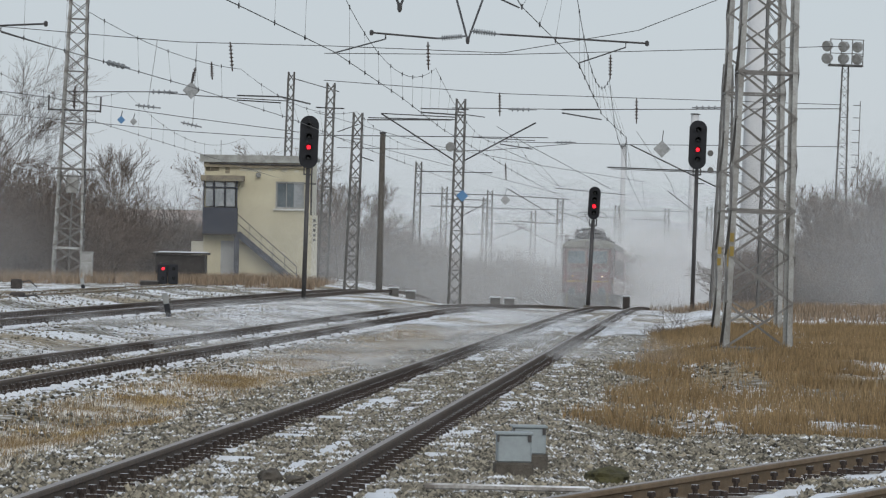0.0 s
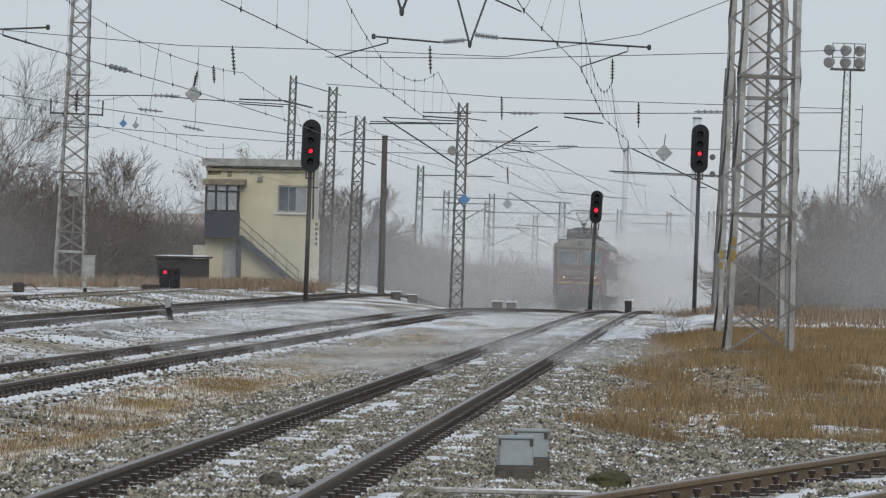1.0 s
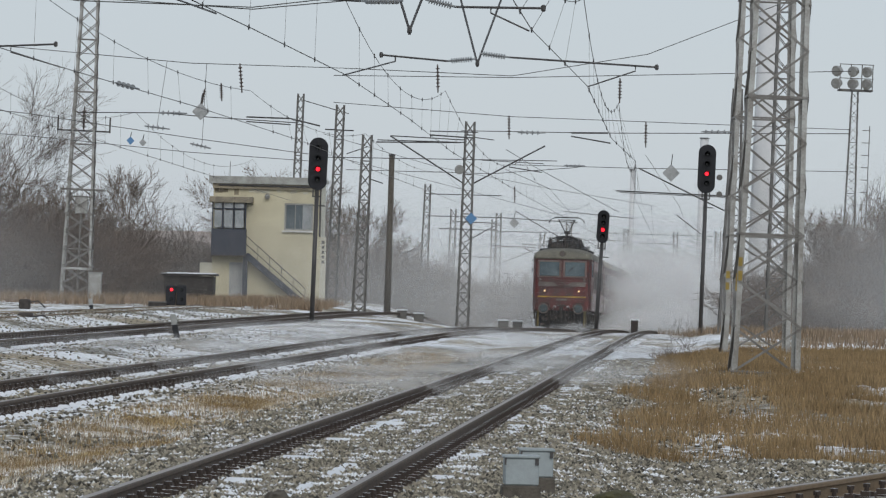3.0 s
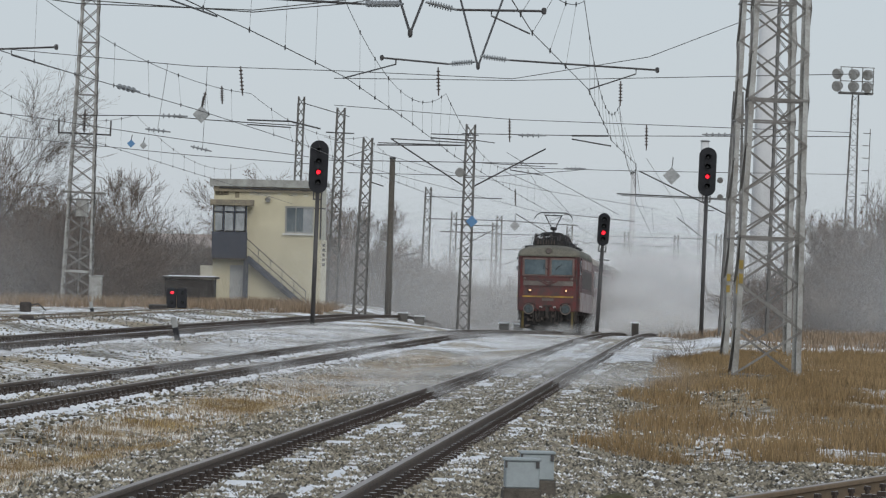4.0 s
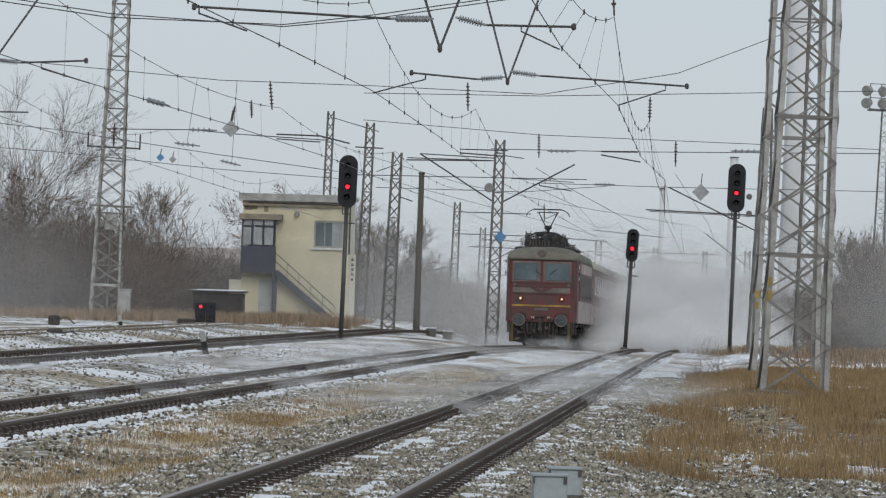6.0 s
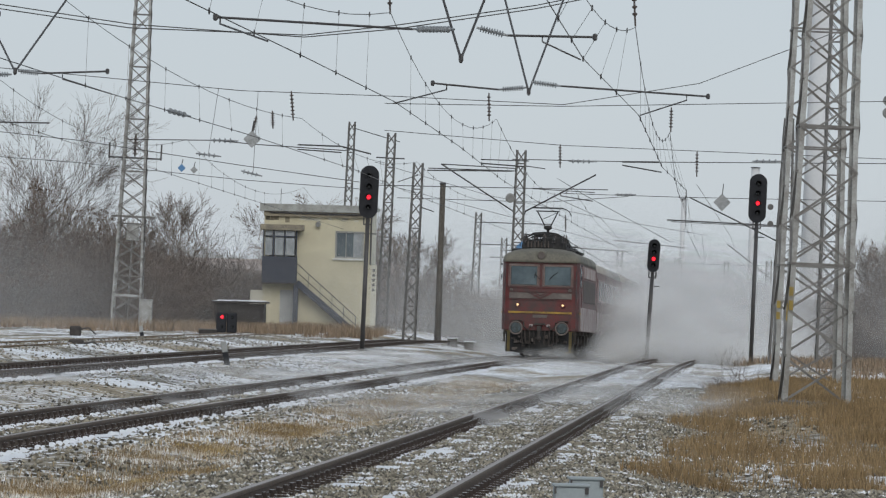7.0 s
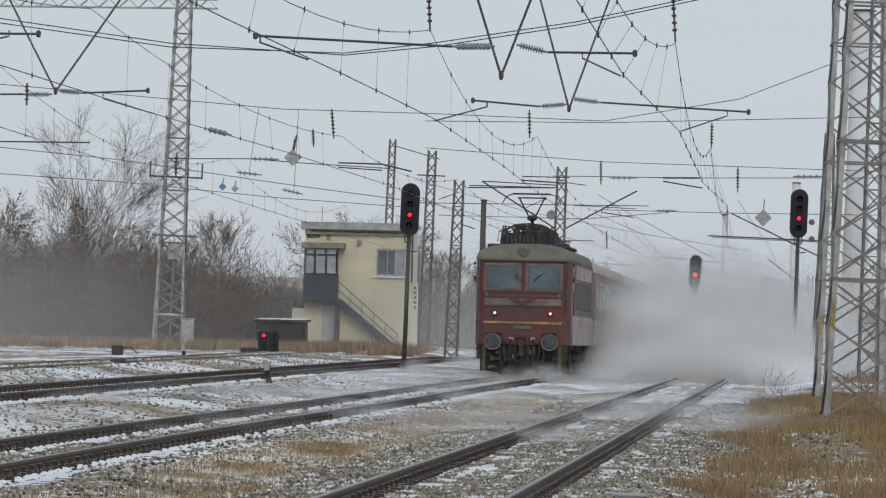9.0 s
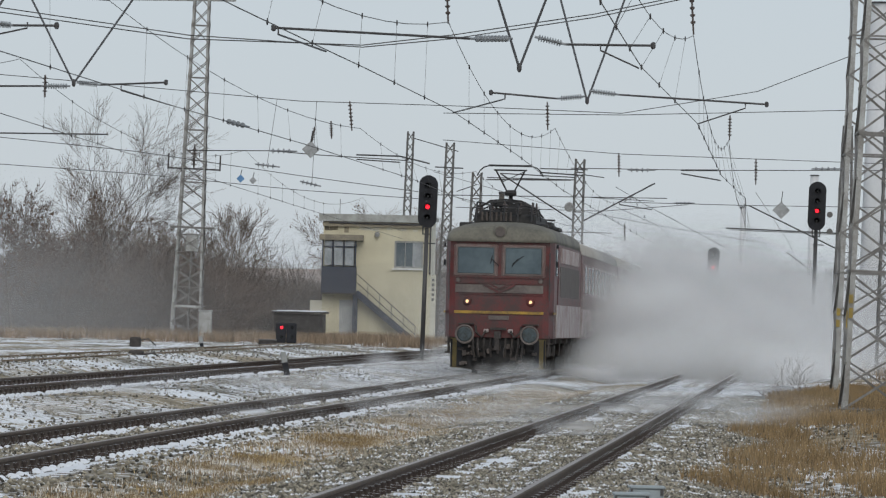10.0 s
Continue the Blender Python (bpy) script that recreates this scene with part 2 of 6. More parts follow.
ROOFGEAR = material("sooty_roof_gear", (0.022, 0.023, 0.026), (0.05, 0.048, 0.046), 0.75, 0.2, 6, 40, 0.6, 0.2)
SOOT = material("sooty_panel", (0.07, 0.06, 0.055), (0.12, 0.10, 0.09), 0.8, 0, 3, 20, 0.6, 0.2)
BUFFERFACE = material("greasy_buffer_steel", (0.06, 0.085, 0.095), (0.03, 0.035, 0.035), 0.45, 0.3, 8, 30, 0.6, 0.1)
LOCOGREY = material("dirty_grey_band_paint", (0.15, 0.13, 0.115), (0.085, 0.065, 0.06), 0.6, 0, 2, 14, 0.6, 0.1)
LOCOROOF = material("sooty_olive_roof", (0.17, 0.16, 0.125), (0.09, 0.085, 0.07), 0.7, 0, 1.2, 14, 0.6, 0.2)
UNDER = material("brake_dust_black", (0.03, 0.027, 0.025), (0.07, 0.06, 0.055), 0.85, 0.1, 5, 40, 0.6, 0.3)
CAKED = material("snow_caked_panel", (0.44, 0.405, 0.395), (0.26, 0.19, 0.18), 0.85, 0, 1.4, 12, 0.6, 0.3)
COACHROOF = material("dusty_coach_roof", (0.40, 0.385, 0.35), (0.28, 0.26, 0.235), 0.7, 0, 1, 12, 0.5, 0.1)
COACHRED = material("dull_coach_red", (0.17, 0.105, 0.10), (0.12, 0.08, 0.077), 0.6, 0, 1.4, 14, 0.6, 0.1)
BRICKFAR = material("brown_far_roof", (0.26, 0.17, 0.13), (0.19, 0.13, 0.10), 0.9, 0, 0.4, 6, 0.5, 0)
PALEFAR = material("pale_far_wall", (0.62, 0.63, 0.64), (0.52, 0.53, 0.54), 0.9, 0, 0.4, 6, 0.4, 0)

# ---------------------------------------------------------------- mesh helpers


def thing(name, label, category, at=(0, 0, 0), group="", kind="", rz=0, ry=0):
    ob = new(name)
    ob.empty_display_size = 0.2
    ob.matrix_basis = pose(*at, 0, ry, rz)
    return tagged(ob, label, category, group, kind)


def link(name, bm, mat, parent=None, label="", smooth=False):
    me = bpy.data.meshes.new(name)
    bmesh.ops.recalc_face_normals(bm, faces=bm.faces)
    bm.to_mesh(me)
    bm.free()
    me.materials.append(mat)
    if smooth:
        for p in me.polygons:
            p.use_smooth = True
    ob = new(name, me)
    ob.parent = parent
    return tagged(ob, label)


def part(name, bm, mat, parent, label="", smooth=False):
    return link(name, bm, mat, parent, label, smooth)


def box(bm, c, s, bevel=0.0, turn=None):
    g = bmesh.ops.create_cube(bm, size=1.0, matrix=Matrix.Translation(c) @ (turn or Matrix()) @ Matrix.Diagonal((*s, 1)))
    if bevel:
        edges = list({e for v in g["verts"] for e in v.link_edges})
        bmesh.ops.bevel(bm, geom=edges, offset=bevel, segments=1, affect="EDGES")
    return bm


def boxes(*rows, bevel=0.0):
    bm = bmesh.new()
    for c, s in rows:
        box(bm, c, s, bevel)
    return bm


def bar(bm, p, q, w, d=None):
    """A rectangular bar from p to q."""
    p, q = Vector(p), Vector(q)
    m = Matrix.Translation((p + q) / 2) @ (q - p).to_track_quat("Z", "Y").to_matrix().to_4x4() @ Matrix.Diagonal((w, d or w, (q - p).length, 1))
    bmesh.ops.create_cube(bm, size=1.0, matrix=m)
    return bm


def angle_bar(bm, p, q, w, t, inward):
    """An L-shaped steel angle from p to q, its corner turned away from inward."""
    p, q, inward = Vector(p), Vector(q), Vector(inward)
    a = Vector((math.copysign(1, inward.x), 0, 0)) * w
    b = Vector((0, math.copysign(1, inward.y), 0)) * w
    ta, tb = a.normalized() * t, b.normalized() * t
    ring = [Vector(), a, a + tb, ta + tb, ta + b, b]
    lo, hi = [bm.verts.new(p + k) for k in ring], [bm.verts.new(q + k) for k in ring]
    for i in range(6):
        j = (i + 1) % 6
        bm.faces.new((lo[i], lo[j], hi[j], hi[i]))
    bm.faces.new(hi)
    bm.faces.new(lo[::-1])
    return bm


def tube(bm, pts, r, n=6, taper=None):
    """A tube along pts; taper gives the end radius."""
    pts = [Vector(p) for p in pts]
    rings = []
    for i, p in enumerate(pts):
        d = (pts[min(i + 1, len(pts) - 1)] - pts[max(i - 1, 0)]).normalized()
        a = d.orthogonal().normalized() if abs(d.z) > 0.9 else d.cross(Vector((0, 0, 1))).normalized()
        b = d.cross(a)
        k = r if taper is None else r + (taper - r) * i / (len(pts) - 1)
        rings.append([bm.verts.new(p + k * (math.cos(2 * math.pi * j / n) * a + math.sin(2 * math.pi * j / n) * b)) for j in range(n)])
    for u, v in zip(rings, rings[1:]):
        for j in range(n):
            bm.faces.new((u[j], u[(j + 1) % n], v[(j + 1) % n], v[j]))
    bm.faces.new(rings[0][::-1])
    bm.faces.new(rings[-1])
    return bm


def lathe(bm, rows, axis_from, axis_to, n=12):
    """A turned shape: rows of (share of the axis, radius)."""
    p, q = Vector(axis_from), Vector(axis_to)
    d = (q - p).normalized()
    a = d.orthogonal().normalized()
    b = d.cross(a)
    rings = [[bm.verts.new(p + (q - p) * s + max(r, 0.0005) * (math.cos(2 * math.pi * j / n) * a + math.sin(2 * math.pi * j / n) * b)) for j in range(n)] for s, r in rows]
    for u, v in zip(rings, rings[1:]):
        for j in range(n):
            bm.faces.new((u[j], u[(j + 1) % n], v[(j + 1) % n], v[j]))
    bm.faces.new(rings[0][::-1])
    bm.faces.new(rings[-1])
    return bm


def loft(bm, rings, cap=True):
    rings = [[bm.verts.new(p) for p in r] for r in rings]
    n = len(rings[0])
    for u, v in zip(rings, rings[1:]):
        for j in range(n):
            bm.faces.new((u[j], u[(j + 1) % n], v[(j + 1) % n], v[j]))
    if cap:
        bm.faces.new(rings[0][::-1])
        bm.faces.new(rings[-1])
    return bm


def raw_mesh(name, verts, faces, mat, parent=None):
    """Fast mesh from arrays: verts (n, 3), faces (m, 3 or 4)."""
    me = bpy.data.meshes.new(name)
    verts, faces = np.asarray(verts, np.float32), np.asarray(faces, np.int32)
    me.vertices.add(len(verts))
    me.vertices.foreach_set("co", verts.ravel())
    k = faces.shape[1]
    me.loops.add(faces.size)
    me.loops.foreach_set("vertex_index", faces.ravel())
    me.polygons.add(len(faces))
    me.polygons.foreach_set("loop_start", np.arange(0, faces.size, k, dtype=np.int32))
    me.update(calc_edges=True)
    me.materials.append(mat)
    ob = new(name, me)
    ob.parent = parent
    return ob


# ---------------------------------------------------------------- the lie of the land


def smooth01(v):
    v = min(max(v, 0.0), 1.0)
    return v * v * (3 - 2 * v)


def rail_z(x, y):
    """The running tracks fall away beyond a low crest; the sidings lie a little higher."""
    fall = -1.15 * min(max((y - 150) / 150, 0.0), 1.3) ** 1.8 * smooth01((x + 5) / 6)
    return fall + 0.15 * smooth01((line_b(y) - x - 1.5) / 2.5) + 0.15 * smooth01((line_c(y) - x - 1.2) / 2.0)


def line_a(y):
    return -1.64 + (y - 31) * 0.0495


def line_b(y):
    return BEND[0] * y * y + BEND[1] * y + BEND[2] - 0.40 * smooth01((108 - y) / 55)


BEND = (0.000078, 0.0289, -7.247)


def line_c(y):
    return -9.4 + (y - 103) * 0.0389


def line_d(y):
    return 1.55 + (y - 31.6) * 0.283


def line_e(y):
    return -13.2 + (y - 123) * 0.0235


def ground_z(x, y):
    near = min(abs(x - line_a(y)), abs(x - line_b(y)), abs(x - line_c(y)), abs(x - line_e(y)))
    bed = 1 - smooth01((near - 1.5) / 1.6)
    z = rail_z(x, y) - 0.30 + 0.13 * bed
    z += 0.11 * (1 - bed) * smooth01((line_b(y) - x - 1.5) / 2.0)
    z += 0.12 * (1 - smooth01((abs(x - line_e(y)) - 1.2) / 1.2))
    z += 0.30 * smooth01((x - line_a(y) - 1.9) / 1.9) * smooth01((y - 52) / 24)
    z += 0.12 * smooth01((y - 200) / 60) * smooth01((-x - 12) / 5)
    if y < 60:
        z = max(z, -0.17 - 0.13 * smooth01((abs(x - line_d(y)) - 1.4) / 1.2))
    rough = 0.03 + 0.05 * (1 - bed)
    return z + rough * noise.noise((x * 0.7, y * 0.35, 0)) + 0.02 * noise.noise((x * 2.5, y * 1.5, 3))


def build_ground():
    ys = np.concatenate([np.arange(-40, 26, 6), np.arange(26, 120, 0.4), np.arange(120, 330, 1.5), [340, 380, 450, 600, 900, 1500, 2600, 4500]])
    xs = np.concatenate([[-2500, -900, -300, -120, -60, -40], np.arange(-30, -12, 0.8), np.arange(-12, 14, 0.25), np.arange(14, 34, 0.9), [45, 60, 120, 300, 900, 2500]])
    v = [(x, y, ground_z(x, y)) for y in ys for x in xs]
    n = len(xs)
    f = [(j * n + i, j * n + i + 1, (j + 1) * n + i + 1, (j + 1) * n + i) for j in range(len(ys) - 1) for i in range(n - 1)]
    ob = raw_mesh("ground", v, f, GROUND)
    for p in ob.data.polygons:
        p.use_smooth = True
    tagged(ob, "frozen gravel and soil thinly covered with blown snow", "ground", kind="structure")


build_ground()

# ---------------------------------------------------------------- railway tracks
RAIL = [(-0.065, -0.150), (0.065, -0.150), (0.065, -0.138), (0.012, -0.118), (0.010, -0.045), (0.036, -0.032), (0.036, -0.006), (0.028, 0.0), (-0.028, 0.0), (-0.036, -0.006), (-0.036, -0.032), (-0.010, -0.045), (-0.012, -0.118), (-0.065, -0.138)]


def sleeper_mesh():
    bm = bmesh.new()
    prof = [(-0.14, 0.0), (-0.11, 0.11), (0.11, 0.11), (0.14, 0.0)]
    rings = [[(x, a, -0.275 + (c if abs(x) > 0.4 else c * 0.75)) for a, c in prof] for x in (-1.28, -0.5, -0.3, 0.3, 0.5, 1.28)]
    loft(bm, rings)
    me = bpy.data.meshes.new("sleeper")
    bmesh.ops.recalc_face_normals(bm, faces=bm.faces)
    bm.to_mesh(me)
    bm.free()
    me.materials.append(CONCRETE)
    return me


def clip_mesh(kind):
    bm = boxes(((0, 0, -0.158), (0.34, 0.16, 0.02)), ((0.10, 0, -0.13), (0.07, 0.09, 0.05)), ((-0.10, 0, -0.13), (0.07, 0.09, 0.05)))
    for x in (0.105, -0.105):
        lathe(bm, [(0, 0.02), (0.6, 0.02), (0.6, 0.032), (1, 0.03)], (x, 0, -0.12), (x, 0, -0.045), 6)
        lathe(bm, [(0, 0.028), (1, 0.024)], (x * 1.45, 0.05, -0.15), (x * 1.45, 0.05, -0.11), 6)
    dark = len(bm.faces)
    for x in (0.115, -0.115):
        if kind in (1, 3):
            lathe(bm, [(0, 0.115), (0.55, 0.085), (1, 0.03)], (x * (1.6 + 0.25 * (kind == 3)), 0.25, -0.21), (x * 1.6, 0.29, -0.128), 7)
    bm.faces.ensure_lookup_table()
    for f in bm.faces[dark:]:
        f.material_index = 1
    me = bpy.data.meshes.new("fastening")
    bmesh.ops.recalc_face_normals(bm, faces=bm.faces)
    bm.to_mesh(me)
    bm.free()
    me.materials.append(CLIP)
    me.materials.append(SNOW)
    return me


SLEEPER, FASTENINGS = sleeper_mesh(), [clip_mesh(k) for k in (0, 1, 2, 3)]


def build_track(name, label, line, y0, y1, near_end, snow_sides, rust=None, beads=(0, 1, 2, 3)):
    tr = thing(name, label, "railway track", kind="structure")
    ys = np.arange(y0, y1 + 0.1, 1.5)
    for side in (-0.7535, 0.7535):
        body, head = bmesh.new(), bmesh.new()
        rb, rh = [], []
        for y in ys:
            s = (line(y + 0.5) - line(y - 0.5))
            k = math.hypot(1, s)
            cx, cy, cz = line(y) + side / k, y - side * s / k, rail_z(line(y), y)
            rb.append([(cx + a / k, cy - a * s / k, cz + c) for a, c in RAIL])
            rh.append([(cx + a / k, cy - a * s / k, cz + c) for a, c in ((-0.027, -0.002), (0.027, -0.002), (0.025, 0.003), (-0.025, 0.003))])
        rail = part("rail", loft(body, rb), rust or RUST, tr)
        part("running_surface", loft(head, rh), STEEL, rail, "rubbed steel running surface")
    y, count, rest = y0, 0, []
    while y < min(y1, 190):
        s = line(y + 0.5) - line(y - 0.5)
        m = pose(line(y), y, rail_z(line(y), y), 0, 0, -math.degrees(math.atan(s)))
        if y < near_end:
            ob = new("sleeper", SLEEPER)
            ob.parent, ob.matrix_basis = tr, m
            for side in (-0.7535, 0.7535):
                ob = new("fastening", FASTENINGS[random.choice(beads)])
                ob.parent, ob.matrix_basis = tr, m @ pose(side, 0, 0)
        else:
            rest.append(m)
        y += 0.6
    if rest:
        bm = bmesh.new()
        for m in rest:
            for side in (-0.7535, 0.7535):
                for dx in (-0.11, 0.11):
                    bmesh.ops.create_cube(bm, size=1.0, matrix=m @ pose(side + dx, 0, -0.12) @ Matrix.Diagonal((0.09, 0.13, 0.09, 1)))
        tagged(part("far_fastenings", bm, CLIP, tr), kind="stuff")
    # wind-packed snow lying beside the rails
    for off, width, seed in snow_sides:
        v, f = [], []
        yy = np.arange(y0, min(y1, 165), 0.16)
        for y in yy:
            patch = max(0.0, min(1.0, 0.45 + 1.2 * noise.noise((y * 0.22, seed, 0)) + 0.9 * noise.noise((y * 1.1, seed, 4))))
            wl_ = width * 0.5 * patch * max(0.0, min(1.3, 0.7 + 1.6 * noise.noise((y * 1.7, seed, 12))))
            wr_ = width * 0.5 * patch * max(0.0, min(1.3, 0.7 + 1.6 * noise.noise((y * 1.7, seed, 25))))
            cx, cz = line(y) + off + 0.25 * width * noise.noise((y * 0.3, seed, 9)), rail_z(line(y), y) - 0.158
            h = 0.034 * min(1.0, (wl_ + wr_) / width)
            v += [(cx - wl_, y, cz - 0.05), (cx - wl_ / 2, y, cz + h), (cx + wr_ / 2, y, cz + h * 0.9), (cx + wr_, y, cz - 0.05)]
        for i in range(len(yy) - 1):
            f += [(4 * i + k, 4 * i + k + 1, 4 * i + k + 5, 4 * i + k + 4) for k in range(3)]
        ob = raw_mesh("snow_drift", v, f, SNOW)
        for p in ob.data.polygons:
            p.use_smooth = True
        tagged(ob, "strip of wind-packed white snow beside a rail", "snow", kind="stuff")
    return tr


build_track("railway_track", "straight rusty railway track on gravel ballast with snow", line_a, 24, 330, 105, ((-0.38, 0.5, 1), (1.12, 0.45, 2), (0.15, 0.25, 3), (-0.61, 0.22, 13), (0.90, 0.22, 14)), beads=(0, 0, 2))
build_track("railway_track", "curving railway track that carries the train", line_b, 40, 420, 130, ((1.10, 0.24, 4), (-0.42, 0.3, 5), (-0.61, 0.18, 15), (0.90, 0.18, 16)), beads=(1, 3, 1, 0))
build_track("railway_track", "snowy siding track beside the signal cabin", line_c, 60, 330, 150, ((1.1, 0.26, 7), (-0.3, 0.4, 8), (-0.61, 0.18, 17), (0.90, 0.18, 18)), beads=(1, 3, 1, 0))
build_track("railway_track", "rusty track crossing the foreground with snow between rails", line_d, 26, 58, 58, ((0.0, 1.0, 9), (-0.45, 0.45, 10)), RUSTLIGHT, (0, 2))


build_track("railway_track", "far siding track under thin snow", line_e, 90, 330, 91, ((1.3, 0.3, 11),), RUSTLIGHT)

# ---------------------------------------------------------------- lattice towers and masts


def lattice(name, label, at, base, top, height, panels, leg, mat, lean=0.0, turn=0.0, cross=True, group="", thick=0.45, flip=0):
    """A four-legged lattice tower."""
    tw = thing(name, label, "lattice mast", at, group, rz=turn, ry=lean)
    cs = [(-1, -1), (1, -1), (1, 1), (-1, 1)]

    def corner(k, z):
        w = (base + (top - base) * z / height) / 2
        return Vector((cs[k][0] * w, cs[k][1] * w, z))
    for k in range(4):
        part("leg", angle_bar(bmesh.new(), corner(k, -0.3), corner(k, height), leg, leg * 0.22, (-cs[k][0], -cs[k][1])), mat, tw)
    for k in range(4):
        a, b = k, (k + 1) % 4
        for i in range(panels):
            z0, z1 = height * i / panels, height * (i + 1) / panels
            rods = [(corner(a, z0), corner(b, z1)), (corner(b, z0), corner(a, z1))] if cross else [(corner(a, z0), corner(b, z1)) if (i + flip) % 2 else (corner(b, z0), corner(a, z1))]
            if i % 3 == 0:
                rods.append((corner(a, z0), corner(b, z0)))
            for p, q in rods:
                part("brace", bar(bmesh.new(), p, q, leg * thick, leg * max(0.3, thick * 0.8)), BRACE if mat == GALV else mat, tw)
    part("footing", boxes(((0, 0, -0.25), (base + 0.35, base + 0.35, 0.5)), bevel=0.04), OLDCONC, tw, "damp concrete footing")
    return tw


def insulator(name, label, p, q, mat=PORCELAIN, sheds=6, r=0.06, parent=None):
    """A string of sheds between p and q."""
    rows = [(0, 0.02)]
    for i in range(sheds):
        s = 0.12 + 0.76 * i / sheds
        rows += [(s, r * 0.38), (s + 0.015, r), (s + 0.045, r * 0.9), (s + 0.06, r * 0.38)]
    rows += [(1, 0.02)]
    ob = link(name, lathe(bmesh.new(), rows, p, q, 8), mat, parent, "" if parent else label)
    if not parent:
        tagged(ob, label, "insulator", "insulators in the overhead wiring")
    return ob


portal_near = lattice("gantry_tower", "grey steel lattice gantry tower standing in dead grass", (5.487, 90, 0.02), 1.17, 0.62, 16.7, 21, 0.088, GALV, lean=1.3, cross=False, thick=0.55, flip=1)
part("yellow_tag", boxes(((-0.52, -0.58, 1.66), (0.07, 0.02, 0.17)), ((-0.525, -0.585, 1.90), (0.07, 0.02, 0.15)), ((-0.58, -0.53, 1.55), (0.02, 0.07, 0.3))), YELLOW, portal_near, "faded yellow paint mark")
portal_far = lattice("gantry_tower", "grey steel lattice gantry tower behind a brush pile", (6.855, 116, 0.02), 1.49, 0.9, 16.7, 19, 0.10, GALV, lean=0.8, cross=False, thick=0.5, flip=1)
part("yellow_tag", boxes(((-0.70, -0.745, 1.76), (0.08, 0.02, 0.16)), ((-0.705, -0.75, 1.51), (0.08, 0.02, 0.16))), YELLOW, portal_far, "faded yellow paint mark")
lattice("gantry_tower", "slim lattice tower behind the gantry towers", (10.72, 170, -0.3), 0.75, 0.5, 16.0, 22, 0.07, GALV_FAR, lean=0.6)
lattice("gantry_tower", "narrow lattice mast behind the gantry towers", (9.98, 185, -0.35), 0.8, 0.35, 9.0, 12, 0.07, GALV_FAR, lean=0.9, cross=False)
left_tower = lattice("gantry_tower", "tall grey lattice tower beside a metal cabinet", (-18.69, 260, 0.2), 1.54, 0.78, 17.5, 20, 0.105, GALV, lean=1.5, thick=0.5)
part("crosspiece", boxes(((0, 0, 8.55), (2.6, 0.1, 0.08)), ((-1.3, 0, 8.88), (0.08, 0.08, 0.78)), ((1.3, 0, 8.88), (0.08, 0.08, 0.78))), DARKSTEEL, left_tower, "dark steel crosspiece")
part("switch_box", boxes(((0.1, -0.4, 4.85), (0.62, 0.4, 0.9)), bevel=0.03), GALV, left_tower)
part("platform", boxes(((0.1, -0.1, 5.6), (2.2, 1.1, 0.09))), BRACE, left_tower)
part("conduit", tube(bmesh.new(), [(0.1, -0.5, 0.2), (0.1, -0.5, 5.2)], 0.05), BRACE, left_tower)
part("foot_rail", boxes(((0, -0.8, 1.65), (1.5, 0.08, 0.12))), GALV, left_tower)
insulator("post_insulator", "", (0, -0.26, 8.6), (0, -0.26, 9.8), PORCELAIN, 5, 0.15, left_tower)


def truss_beam(name, label, p, q, deep, wide):
    """A horizontal box truss between p and q."""
    p, q = Vector(p), Vector(q)
    t = thing(name, label, "gantry beam", p)
    d = q - p
    n = max(2, int(d.length / (deep * 1.1)))
    for dy in (-wide / 2, wide / 2):
        for dz in (0, deep):
            part("chord", bar(bmesh.new(), (0, dy, dz), d + Vector((0, dy, dz)), 0.07), GALV, t)
    for i in range(n):
        a, b = d * (i / n), d * ((i + 1) / n)
        for dy in (-wide / 2, wide / 2):
            part("brace", bar(bmesh.new(), a + Vector((0, dy, 0 if i % 2 else deep)), b + Vector((0, dy, deep if i % 2 else 0)), 0.035), GALV, t)
    return t


truss_beam("gantry_beam", "grey lattice gantry beam across the tracks", (-11.5, 90, 7.3), (5.2, 90, 7.3), 0.7, 0.6)
truss_beam("gantry_beam", "grey lattice gantry beam across the yard", (-15, 116, 9.2), (6.6, 116, 9.2), 0.8, 0.7)
lattice("gantry_tower", "grey steel lattice gantry tower at the yard edge", (-12.2, 90, -0.3), 1.18, 0.62, 12.0, 12, 0.105, GALV)
lattice("gantry_tower", "grey steel lattice gantry tower beyond the siding", (-15.8, 116, -0.3), 1.5, 0.9, 14.0, 12, 0.12, GALV)
truss_beam("gantry_beam", "light lattice beam on the tall tower", (-30.0, 260, 17.12), (-16.56, 260, 17.23), 0.45, 0.4)


